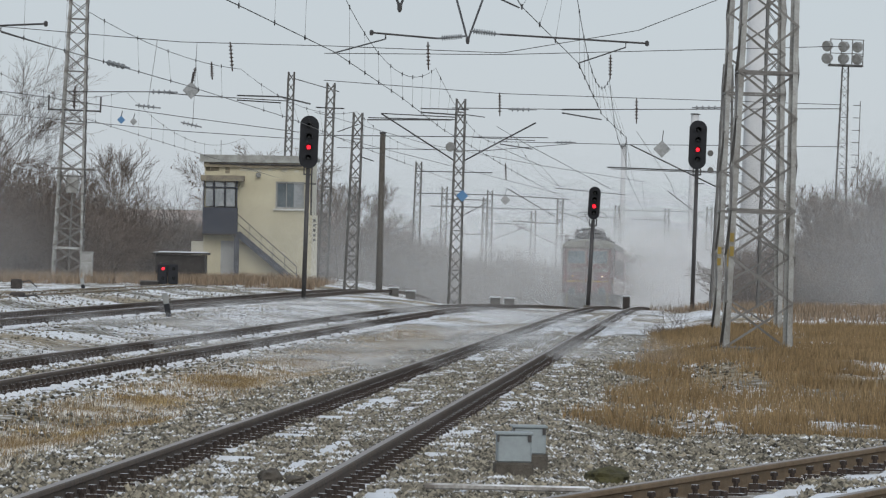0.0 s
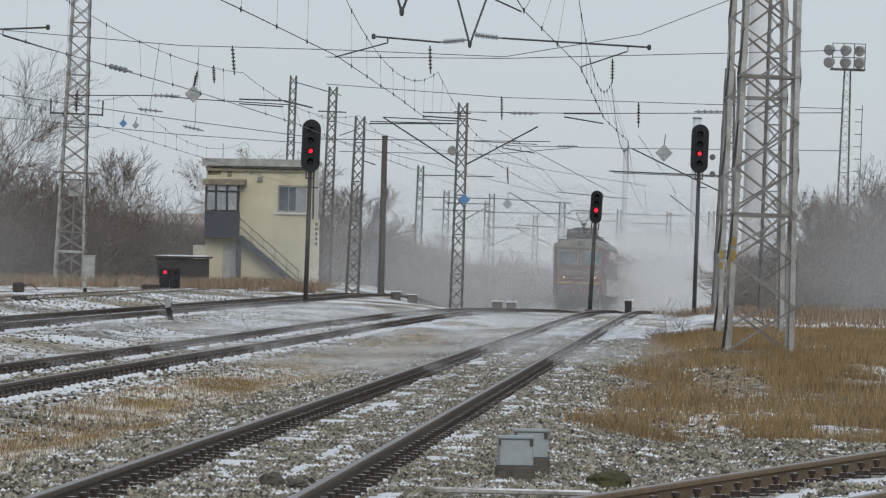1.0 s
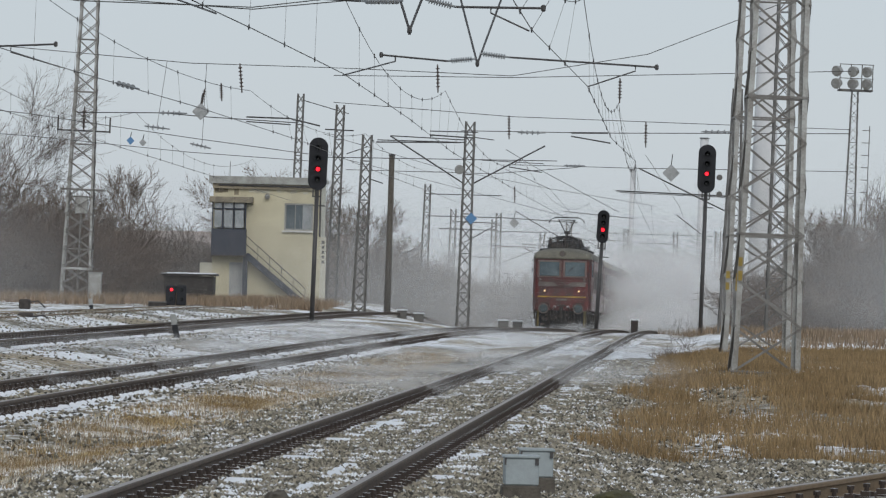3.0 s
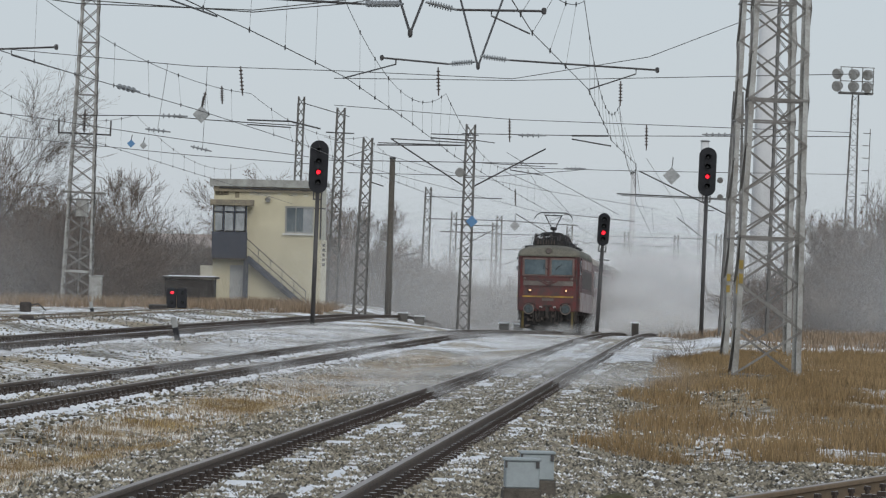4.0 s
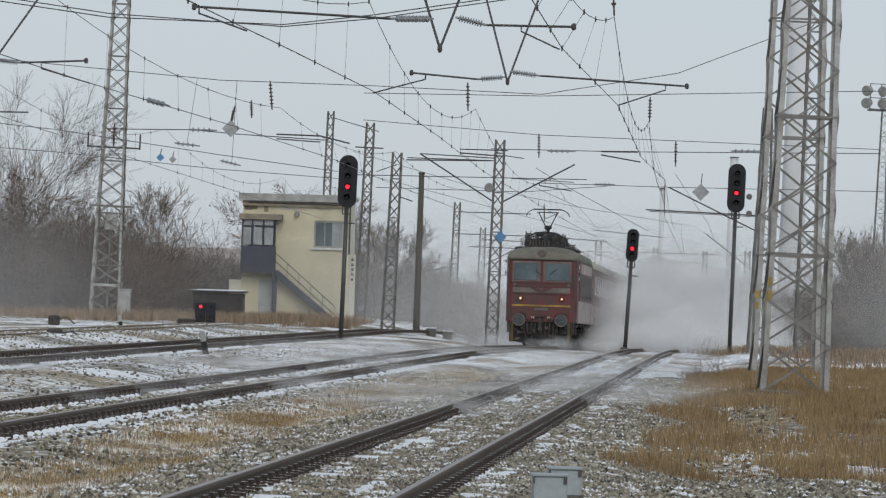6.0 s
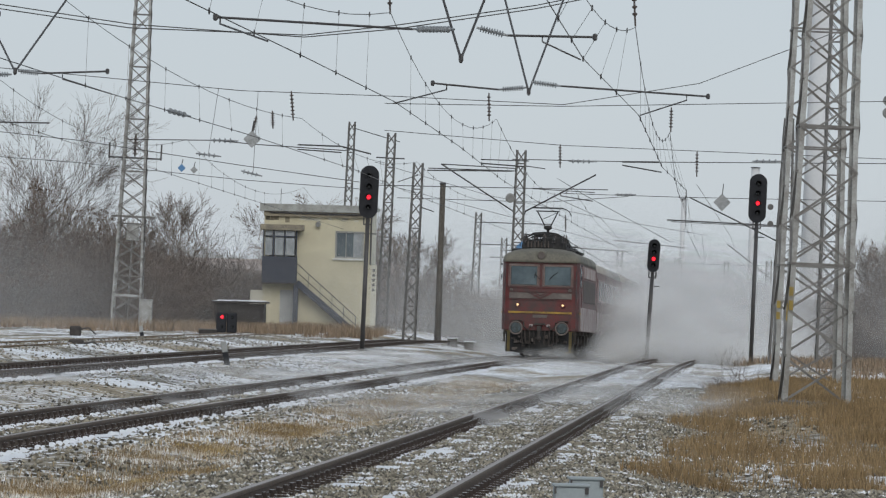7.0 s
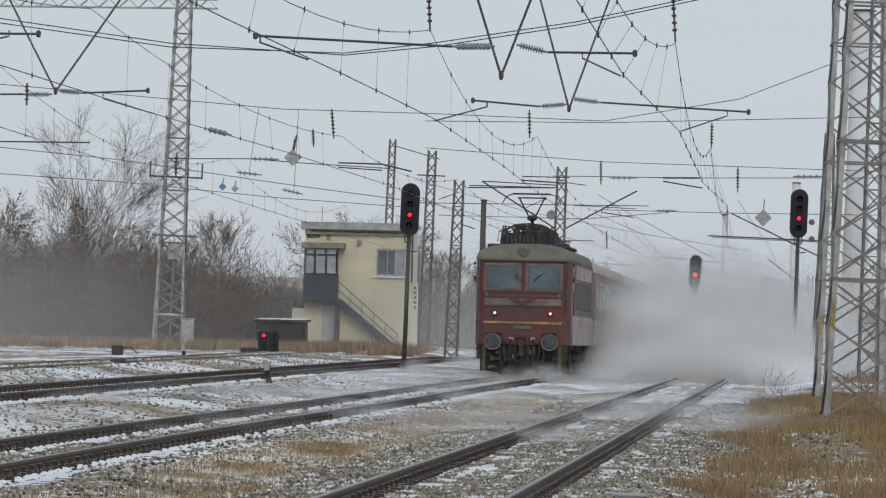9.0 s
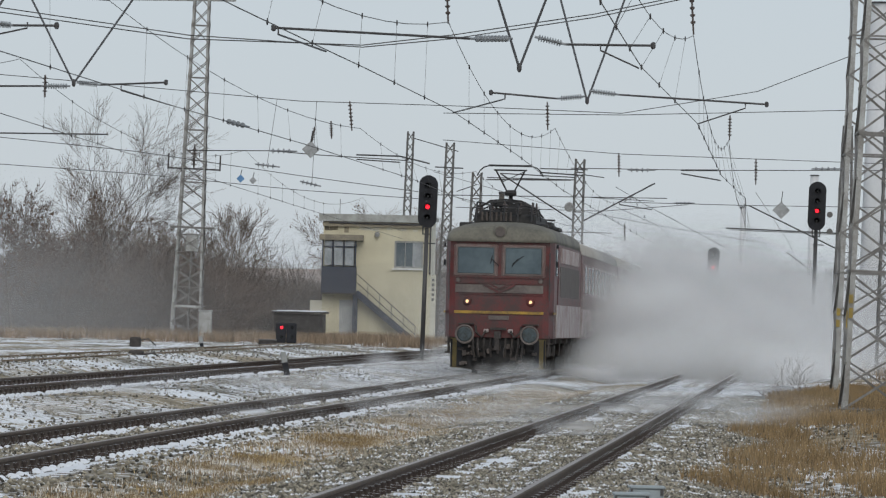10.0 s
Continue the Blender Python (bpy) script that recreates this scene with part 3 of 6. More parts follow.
def hanger(name, apex, left_top, right_top, rods, label):
    """A V-shaped drop bracket with insulated tubes that hold the wires."""
    h = thing(name, label, "wire hanger", apex, "V hangers below the gantry beams")
    o = Vector(apex)
    for t in (left_top, right_top):
        part("strut", tube(bmesh.new(), [(0, 0, 0), Vector(t) - o], 0.024), DARKSTEEL, h)
    part("clamp", lathe(bmesh.new(), [(0, 0.02), (0.3, 0.042), (0.7, 0.042), (1, 0.025)], (0, 0, -0.07), (0, 0, 0.09), 8), DARKSTEEL, h)
    for start, mid, end, arm_from, arm_to in rods:
        insulator("rod_insulator", "", Vector(start) - o, Vector(mid) - o, GLASSGREY, 9, 0.06, h)
        part("rod", tube(bmesh.new(), [Vector(mid) - o, Vector(end) - o], 0.023), DARKSTEEL, h)
        part("rod_cap", lathe(bmesh.new(), [(0, 0.02), (0.2, 0.042), (0.8, 0.042), (1, 0.02)], Vector(end) - o - Vector((0, 0, 0.06)), Vector(end) - o + Vector((0, 0, 0.06)), 8), DARKSTEEL, h)
        part("steady_arm", tube(bmesh.new(), [Vector(arm_from) - o + Vector((0, 0, 0.1)), Vector(arm_from) - o, Vector(arm_to) - o], 0.016), DARKSTEEL, h)
    return h


hanger("wire_hanger", (-0.77, 88, 5.71), (-1.3, 90, 7.37), (-0.21, 90, 7.39), (
    ((-0.9, 88, 6.21), (-1.6, 87, 6.14), (-4.84, 86, 6.2), (-4.76, 86, 6.09), (-3.87, 84, 5.72)),
    ((-0.52, 88, 6.25), (0.01, 88, 6.13), (1.49, 88, 6.14), (0.6, 88, 6.04), (1.26, 88, 5.75))), "dark V-shaped hanger with insulated tubes over two tracks")
hanger("wire_hanger", (0.49, 110, 6.12), (-0.33, 116, 9.37), (1.56, 116, 9.4), (
    ((0.44, 110, 6.22), (-0.15, 110, 6.16), (-1.55, 110, 6.26), (-1.25, 110, 6.13), (-2.29, 107, 5.69)),
    ((0.53, 110, 6.34), (1.17, 110, 6.27), (4.29, 110, 6.13), (3.84, 110, 6.04), (2.85, 110, 5.69))), "dark V-shaped hanger with long insulated tubes")
hanger("wire_hanger", (-10.41, 110, 6.27), (-12.36, 116, 9.16), (-9.17, 116, 9.22), (
    ((-10.48, 110, 6.21), (-11.1, 110, 6.2), (-12.42, 110, 6.17), (-12.3, 110, 6.12), (-12.65, 110, 5.81)),
    ((-10.35, 110, 6.29), (-9.84, 110, 6.25), (-8.45, 110, 6.33), (-9.4, 110, 6.14), (-8.34, 110, 5.85))), "dark V-shaped hanger with short insulated tubes")
hanger("wire_hanger", (-9.67, 88, 6.52), (-10.39, 90, 7.41), (-9.41, 90, 7.42), (
    ((-9.65, 88, 6.28), (-9.38, 88, 6.26), (-8.64, 88, 6.27), (-9.14, 88, 6.22), (-9.95, 88, 6.03)),), "dark V-shaped hanger beside the gantry")


def mast(at, height, base, top, mat=GALV_FAR, lean=0.8, arms=(), label="weathered lattice catenary mast"):
    m = lattice("catenary_mast", label, at, base, top, height, max(8, int(height / 0.62)), 0.085, mat, lean, 0, at[1] < 300, "catenary masts", 0.8)
    for p, q, r in arms:
        part("bracket_arm", tube(bmesh.new(), [p, q], r), DARKSTEEL, m)
    return m


m1 = mast((0.68, 255, -0.87), 10.35, 0.62, 0.46, lean=1.0, arms=(((0.2, 0, 7.3), (3.7, -0.5, 9.3), 0.04), ((-0.2, 0, 7.3), (-3.9, -0.4, 9.5), 0.04), ((-0.2, 0, 9.45), (-3.9, -0.4, 9.5), 0.03),
    ((2.0, -0.3, 8.2), (3.6, -0.5, 8.0), 0.03), ((0.2, 0, 9.6), (1.2, 0, 9.5), 0.025)), label="lattice catenary mast with a blue diamond sign")
part("diamond_sign", box(bmesh.new(), (0.22, -0.33, 5.6), (0.42, 0.03, 0.42), 0.01, pose(0, 0, 0, 0, 45, 0)), BLUE, m1, "blue enamel diamond sign")
part("round_lamp", lathe(bmesh.new(), [(0, 0.1), (0.3, 0.22), (0.8, 0.24), (1, 0.2)], (-0.45, 0, 8.05), (-0.45, -0.3, 7.95), 12), GALV, m1)
mast((-4.55, 262, -0.28), 9.2, 0.66, 0.48, lean=1.6, arms=(((0.2, 0, 7.0), (0.9, -0.3, 6.8), 0.03), ((0, 0, 8.6), (-1.0, 0, 8.2), 0.025)))
mast((-6.64, 292, -0.27), 11.7, 0.62, 0.46, lean=1.5, arms=(((-0.8, 0, 10.3), (0.8, 0, 10.3), 0.04),))
mast((-9.72, 320, -0.27), 13.3, 0.55, 0.40, lean=1.4, arms=(((0.2, 0, 12.9), (3.0, -0.4, 12.2), 0.03),))
mast((-1.81, 355, -1.28), 9.6, 0.6, 0.42, lean=1.2, arms=(((-0.2, 0, 5.2), (-3.2, -0.3, 4.4), 0.04),))
mast((0.05, 420, -1.99), 9.6, 0.6, 0.45, lean=1.0, arms=(((0, 0, 8.6), (3.4, -0.3, 8.6), 0.05), ((0, 0, 6.4), (3.4, -0.3, 8.4), 0.05)))
mast((3.97, 440, -2.11), 9.8, 0.6, 0.45, lean=0.6, arms=(((0, 0, 8.3), (-5.0, 0, 8.3), 0.05), ((0, 0, 6.0), (-4.5, 0, 6.0), 0.05)))
mast((3.84, 470, -2.11), 9.6, 0.6, 0.45, lean=0.6, arms=(((0, 0, 7.2), (3.8, -0.3, 7.2), 0.05), ((0, 0, 5.4), (3.8, -0.3, 7.0), 0.05)))
mast((9.01, 400, -2.11), 8.6, 0.6, 0.45, lean=0.8, arms=(((0, 0, 6.7), (-3.6, -0.3, 6.8), 0.05), ((0, 0, 5.0), (-3.6, -0.3, 6.6), 0.05), ((0, 0, 7.6), (1.6, -0.3, 7.2), 0.04)))
mast((8.41, 480, -2.11), 8.5, 0.6, 0.45, lean=0.6)
mast((16.81, 500, -2.11), 9.4, 0.6, 0.45, lean=0.6, arms=(((0, 0, 8.2), (-3.6, -0.3, 8.2), 0.05), ((0, 0, 6.4), (-3.6, -0.3, 8.0), 0.05)))
mast((22.46, 520, -2.11), 9.4, 0.6, 0.45, lean=0.6, arms=(((0, 0, 8.2), (-3.6, -0.3, 8.2), 0.05), ((0, 0, 6.8), (3.6, -0.3, 6.4), 0.05)))
mast((21.56, 420, -2.11), 8.4, 0.6, 0.45, lean=0.6)


def post(at, height, r0, r1, mat, label, name="concrete_post", lean=0.5):
    p = thing(name, label, "post", at, ry=lean)
    part("shaft", tube(bmesh.new(), [(0, 0, -0.3), (0, 0, height)], r0, 10, r1), mat, p, smooth=True)
    part("cap", lathe(bmesh.new(), [(0, r1), (0.4, r1 * 1.3), (1, r1)], (0, 0, height), (0, 0, height + 0.12), 10), DARKSTEEL, p)
    return p


post((-3.34, 282, -0.44), 8.8, 0.19, 0.15, OLDCONC, "dark concrete catenary post")
post((9.14, 380, -2.11), 5.6, 0.2, 0.16, OLDCONC, "short dark concrete post")
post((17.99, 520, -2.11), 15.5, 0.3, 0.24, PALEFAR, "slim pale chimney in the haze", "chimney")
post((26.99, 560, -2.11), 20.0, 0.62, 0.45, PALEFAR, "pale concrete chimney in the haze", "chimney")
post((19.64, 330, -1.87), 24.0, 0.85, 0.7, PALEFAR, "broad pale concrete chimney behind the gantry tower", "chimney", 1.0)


def floodlight_mast(at):
    f = lattice("floodlight_mast", "lattice floodlight mast with a railed lamp platform", at, 1.0, 0.45, 16.5, 30, 0.07, GALV_FAR, 1.2, 0, False)
    part("platform", boxes(((0, 0, 16.55), (2.2, 1.4, 0.12)), bevel=0.02), GALV_FAR, f)
    for x in (-1.05, -0.35, 0.35, 1.05):
        part("railing_post", bar(bmesh.new(), (x, -0.65, 16.6), (x, -0.65, 18.2), 0.06), GALV_FAR, f)
    for z in (17.3, 18.2):
        part("rail", bar(bmesh.new(), (-1.1, -0.65, z), (1.1, -0.65, z), 0.05), GALV_FAR, f)
    for x in (-1.0, 0.05, 0.95):
        for z in (16.95, 17.75):
            part("floodlight", lathe(bmesh.new(), [(0, 0.12), (0.35, 0.28), (0.9, 0.36), (1, 0.33)], (x, -0.4, z + 0.1), (x - 0.35, -0.95, z - 0.05), 12), GALV, f)
    part("ladder", boxes(*[((0.85, 0, 6 + 0.8 * i), (0.5, 0.05, 0.05)) for i in range(11)], ((1.05, 0, 10), (0.05, 0.05, 8.6))), GALV_FAR, f)


floodlight_mast((25.54, 335, -1.95))

# ---------------------------------------------------------------- signals


def signal(at, height, head, lean, label, lit=1):
    s = thing("railway_signal", label, "railway signal", at, "red railway signals", ry=lean)
    part("post", tube(bmesh.new(), [(0, 0, -0.2), (0, 0, height - head)], 0.085, 10, 0.075), DARKSTEEL, s, smooth=True)
    part("base", boxes(((0, 0, 0.0), (0.4, 0.4, 0.5)), bevel=0.03), OLDCONC, s)
    w = head * 0.36 / 2
    ring = [(w * math.cos(a), (head / 2 - w) * (1 if math.sin(a) >= 0 else -1) + w * math.sin(a)) for a in [2 * math.pi * i / 24 + 0.01 for i in range(24)]]
    zc = height - head / 2
    hd = part("signal_head", loft(bmesh.new(), [[(x, y, zc + z) for x, z in ring] for y in (-0.10, 0.12)]), BLACK, s, "black rounded signal head")
    for i in range(4):
        z = zc + head * (0.30 - 0.2 * i)
        part("hood", loft(bmesh.new(), [[(0.13 * math.cos(a) * k, y, z + 0.13 * math.sin(a) * k) for a, k in [(math.pi * (-0.1 + 1.2 * j / 9), 1) for j in range(10)] + [(math.pi * (1.1 - 1.2 * j / 9), 0.9) for j in range(10)]] for y in (-0.10, -0.36)]), BLACK, hd)
        part("lens", lathe(bmesh.new(), [(0, 0.075), (0.6, 0.07), (1, 0.035)], (0, -0.10, z), (0, -0.15, z), 14), REDLIGHT if i == lit + 1 else DARKLENS, hd, "glowing red lens" if i == lit + 1 else "")
    part("yoke", boxes(((-0.14, 0, height - head - 0.1), (0.05, 0.06, 0.26)), ((0.14, 0, height - head - 0.1), (0.05, 0.06, 0.26)), ((0, 0, height - head - 0.22), (0.33, 0.08, 0.05))), DARKSTEEL, s)
    part("crossbar", boxes(((0.1, 0, height - head - 0.55), (0.42, 0.05, 0.04))), DARKSTEEL, s)
    return s


signal((-4.87, 185, -0.22), 6.80, 1.88, 1.0, "tall black railway signal showing red beside the cabin track")
sr = signal((9.7, 200, -0.43), 7.5, 1.88, 1.0, "tall black railway signal showing red beside dead grass")
for z, x in ((6.25, 0.5), (5.6, 0.52)):
    part("side_lamp", lathe(bmesh.new(), [(0, 0.06), (0.4, 0.12), (1, 0.11)], (x, 0.05, z), (x, -0.2, z), 10), GALV_FAR, sr)
signal((5.85, 206, -0.42), 4.97, 1.31, 2.6, "black railway signal showing red behind the running track")


def dwarf_signal(at):
    d = thing("dwarf_signal", "low twin-headed shunting signal showing red", "railway signal", at)
    part("base", boxes(((0, 0, 0.05), (0.9, 0.4, 0.35)), ((-0.75, 0, 0.22), (0.75, 0.5, 0.42)), bevel=0.03), UNDER, d)
    for x, lit in ((-0.2, 1), (0.24, 0)):
        h = part("signal_head", boxes(((x, 0, 0.75), (0.42, 0.3, 0.85)), bevel=0.05), BLACK, d)
        for z in (0.98, 0.58):
            part("lens", lathe(bmesh.new(), [(0, 0.065), (1, 0.045)], (x + 0.03, -0.15, z), (x + 0.03, -0.2, z), 12), REDLIGHT if lit and z > 0.9 else DARKLENS, h, "glowing red lens" if lit and z > 0.9 else "")
    part("lid", boxes(((-0.75, 0, 0.45), (0.8, 0.55, 0.05)), bevel=0.015), GALV_FAR, d)


dwarf_signal((-11.47, 218, 0.0))


def stake(at, h, lean):
    s = thing("marker_stake", "leaning marker stake, white above and black below", "stake", at, ry=lean)
    part("shaft", boxes(((0, 0, h * 0.3 - 0.1), (0.14, 0.1, h * 0.6 + 0.2)), bevel=0.02), BLACK, s)
    part("white_band", boxes(((0, 0, h * 0.8), (0.145, 0.105, h * 0.4)), bevel=0.02), WINDOWGREY, s, "dirty white band")


stake((-6.66, 128, -0.1), 0.66, -12)
stake((-13.5, 197, 0.0), 0.62, -10)

# ---------------------------------------------------------------- signal cabin


def holed_wall(w, h, th, holes):
    """A wall plate in the xz plane with rectangular openings (x0, x1, z0, z1)."""
    bm = bmesh.new()
    xs = sorted({0, w, *[k for o in holes for k in o[:2]]})
    zs = sorted({0, h, *[k for o in holes for k in o[2:]]})
    v = {(x, z): bm.verts.new((x, 0, z)) for x in xs for z in zs}
    for a, b in zip(xs, xs[1:]):
        for c, d in zip(zs, zs[1:]):
            if not any(o[0] <= a and b <= o[1] and o[2] <= c and d <= o[3] for o in holes):
                bm.faces.new((v[a, c], v[b, c], v[b, d], v[a, d]))
    bmesh.ops.delete(bm, geom=[k for k in bm.verts if not k.link_faces], context="VERTS")
    g = bmesh.ops.extrude_face_region(bm, geom=list(bm.faces))
    bmesh.ops.translate(bm, vec=(0, th, 0), verts=[k for k in g["geom"] if isinstance(k, bmesh.types.BMVert)])
    return bm


def cabin(at):
    """Two storeys, flat roof; x along the front, front at y = 0."""
    w, h, d = 6.2, 7.45, 6.0
    c = thing("signal_cabin", "cream two-storey signal cabin with flat roof and outside stair", "building", at, rz=-1.0)
    th = 0.3
    wx0, wx1, wz0, wz1 = 4.1, 5.75, 4.65, 6.2
    dx0, dx1, dz0, dz1 = 1.0, 1.85, 0.0, 2.75
    lx0, lx1, lz0, lz1 = 0.12, 1.85, 3.4, 6.1
    front = holed_wall(w, h, th, ((wx0, wx1, wz0, wz1), (dx0, dx1, dz0, dz1), (lx0, lx1, lz0, lz1)))
    part("wall", front, RENDER, c, "stained cream render")
    part("wall", boxes(((th / 2 - 0.004, d / 2 + th / 2, h / 2), (th, d - th, h))), RENDER, c)
    part("wall", boxes(((w - th / 2 + 0.004, d / 2 + th / 2, h / 2), (th, d - th, h))), RENDER_PALE, c)
    part("wall", boxes(((w / 2, d - th / 2 + 0.004, h / 2), (w - 0.7, th, h))), RENDER, c)
    part("corner_pier", boxes(((w + 0.16, 0.25, 2.15), (0.30, 0.5, 4.3))), RENDER_PALE, c, "pale rendered corner pier")
    part("ledge", boxes(((-0.35, 0.6, 1.35), (0.7, 1.0, 2.7))), RENDER_PALE, c, "low pale side wall")
    part("roof", boxes(((w / 2, d / 2, h + 0.1), (w + 0.35, d + 0.4, 0.2))), FASCIA, c)
    part("fascia", boxes(((w / 2, -0.28, h + 0.02), (w + 0.5, 0.12, 0.42))), FASCIA, c, "grey weathered roof edge dusted with snow")
    # dark strip below the roof edge: stain and the gutter's shadow in one colour
    part("eaves_strip", boxes(((w / 2, -0.11, h - 0.34), (w + 0.05, 0.22, 0.28))), STAINSHADE, c, "dark strip of stain and shade under the roof edge")
    rng = np.random.default_rng(17)
    for i in range(16):
        x = 0.2 + 5.8 * rng.random() ** 1.6
        part("flaking_patch", boxes(((x, -0.006, h - 0.52 - rng.uniform(0, 0.16)), (rng.uniform(0.12, 0.5), 0.012, rng.uniform(0.08, 0.34))), bevel=0.003), STAINSHADE if x < 2.0 else RENDER_PALE, c)
    part("gutter", tube(bmesh.new(), [(0.3, -0.27, h - 0.27), (w - 0.6, -0.27, h - 0.31)], 0.05), DARKSTEEL, c)
    part("floor", boxes(((w / 2, d / 2, 3.2), (w - 0.7, d - 0.7, 0.25))), OLDCONC, c)
    wi = part("window", boxes(((wx0 + 0.05, 0.1, (wz0 + wz1) / 2), (0.1, 0.12, wz1 - wz0)), ((wx1 - 0.05, 0.1, (wz0 + wz1) / 2), (0.1, 0.12, wz1 - wz0)), (((wx0 + wx1) / 2, 0.1, wz1 - 0.05), (wx1 - wx0 - 0.2, 0.12, 0.1)), (((wx0 + wx1) / 2, 0.1, wz0 + 0.05), (wx1 - wx0 - 0.2, 0.12, 0.1)), ((wx0 + 0.62, 0.1, (wz0 + wz1) / 2), (0.045, 0.11, wz1 - wz0 - 0.2))), WINDOWGREY, c)
    part("pane", boxes((((wx0 + wx1) / 2, 0.12, (wz0 + wz1) / 2), (wx1 - wx0 - 0.18, 0.02, wz1 - wz0 - 0.18))), PANE, wi)
    # lighter grey strip along the right side of the pane
    part("pane_strip", boxes(((wx1 - 0.36, 0.105, (wz0 + wz1) / 2), (0.5, 0.01, wz1 - wz0 - 0.2))), LANDINGPANE, wi, "pale grey strip of the pane")
    part("sill", boxes((((wx0 + wx1) / 2, -0.06, wz0 - 0.06), (wx1 - wx0 + 0.25, 0.25, 0.09))), WHITEPAINT, wi)
    part("door", boxes((((dx0 + dx1) / 2, 0.12, dz1 / 2), (dx1 - dx0, 0.08, dz1))), GREYDOOR, c, "pale grey ground-floor door")
    # glazed landing: dark sheet parapet, framed glass above, flat canopy
    y0 = -0.95
    bal = part("landing_parapet", boxes((((lx0 + lx1) / 2, y0, 3.9), (lx1 - lx0 + 0.25, 0.06, 1.5)), ((lx0 - 0.1, y0 / 2, 3.9), (0.06, -y0, 1.5)), ((lx1 + 0.1, y0 / 2 - 0.2, 3.9), (0.06, -y0 - 0.5, 1.5))), NAVY, c, "dark blue sheet-steel parapet")
    part("landing_floor", boxes((((lx0 + lx1) / 2, y0 / 2, 3.13), (lx1 - lx0 + 0.3, -y0, 0.12))), OLDCONC, c)
    part("canopy", boxes((((lx0 + lx1) / 2 + 0.1, -0.55, 6.32), (lx1 - lx0 + 0.75, 1.1, 0.34)), bevel=0.02), STAINSHADE, c, "dark brown-grey concrete canopy")
    for x in (lx0 - 0.08, 0.62, 1.25, lx1 + 0.08):
        part("landing_post", boxes(((x, y0 + 0.05, 5.43), (0.07, 0.07, 1.58))), NAVY, c)
    part("landing_rail", boxes((((lx0 + lx1) / 2, y0 + 0.05, 5.8), (lx1 - lx0 + 0.1, 0.06, 0.06))), NAVY, c)
    for x0, x1 in ((lx0, 0.58), (0.66, 1.21), (1.29, lx1)):
        part("pane", boxes((((x0 + x1) / 2, y0 + 0.06, 5.22), (x1 - x0 - 0.05, 0.015, 1.0))), LANDINGPANE, bal)
        part("pane", boxes((((x0 + x1) / 2, y0 + 0.06, 5.98), (x1 - x0 - 0.05, 0.015, 0.28))), LANDINGPANE, bal)
    part("prop", boxes(((lx1 + 0.10, y0 / 2 - 0.2, 1.5), (0.28, 0.3, 3.2))), NAVY, c, "dark landing prop")
    # the stair runs down along the front wall
    st = part("stair", bmesh.new(), NAVY, c, "dark steel outside stair")
    x0, z0, x1, z1 = 1.98, 3.3, 5.42, 0.35
    for y in (-0.9, -0.12):
        part("stringer", bar(bmesh.new(), (x0, y, z0 - 0.12), (x1, y, z1 + 0.02), 0.06, 0.34), NAVY, st)
    for i in range(14):
        k = (i + 0.5) / 14
        part("tread", boxes(((x0 + (x1 - x0) * k, -0.51, z0 + (z1 - z0) * k + 0.03), (0.26, 0.74, 0.04))), NAVY, st)
    for z in (0.98, 0.5):
        part("handrail", tube(bmesh.new(), [(x0, -0.9, z0 + z), (x1, -0.9, z1 + z)], 0.025), NAVY, st)
    for i in range(6):
        k = i / 5
        part("baluster", bar(bmesh.new(), (x0 + (x1 - x0) * k, -0.9, z0 + (z1 - z0) * k), (x0 + (x1 - x0) * k, -0.9, z0 + (z1 - z0) * k + 1.0), 0.035), NAVY, st)
    for i in range(5):
        part("name_bar", boxes(((w + 0.16, -0.012, 4.0 - 0.28 * i), (0.14, 0.02, 0.16))), GALV_FAR, c)
    part("roof_rod", tube(bmesh.new(), [(0.9, 0.4, h + 0.15), (0.9, 0.4, h + 1.1)], 0.018), DARKSTEEL, c)
    part("drainpipe", tube(bmesh.new(), [(w - 0.05, -0.06, h - 0.6), (w - 0.05, -0.06, 4.3)], 0.05), DARKSTEEL, c)
    part("wall_lamp", lathe(bmesh.new(), [(0, 0.05), (0.5, 0.16), (1, 0.12)], (3.1, -0.02, 6.6), (3.1, -0.3, 6.5), 10), GALV, c)


cabin((-13.64, 298, -0.27))


def shed(at):
    s = thing("shed", "low dark tarred shed with snow on its roof", "shed", at)
    w, d, h = 2.75, 3.0, 2.0
    part("wall", boxes(((w / 2, 0.08, h / 2 - 0.1), (w, 0.16, h))), TAR, s)
    part("wall", boxes(((0.08, d / 2 + 0.08, h / 2 - 0.1), (0.16, d - 0.16, h))), TAR, s)
    part("wall", boxes(((w - 0.08, d / 2 + 0.08, h / 2 - 0.1), (0.16, d - 0.16, h))), TAR, s)
    part("roof", boxes(((w / 2, d / 2, h - 0.02), (w + 0.35, d + 0.4, 0.12)), bevel=0.02), TAR, s)
    part("snow_cap", boxes(((w / 2 + 0.1, d / 2, h + 0.06), (w - 0.1, d, 0.05)), bevel=0.02), SNOW, s)


shed((-15.92, 290, -0.27))


def cabinet(at):
    c = thing("trackside_cabinet", "pale grey metal trackside cabinet", "cabinet", at)
    part("body", boxes(((0, 0, 0.75), (0.62, 0.4, 1.5)), bevel=0.02), GALV, c)
    part("lid", boxes(((0, 0, 1.54), (0.7, 0.48, 0.08)), bevel=0.02), GALV, c)
    part("door", boxes(((-0.15, -0.21, 0.75), (0.27, 0.02, 1.34)), ((0.15, -0.21, 0.75), (0.27, 0.02, 1.34))), GALV, c)


cabinet((-17.45, 256, 0.1))

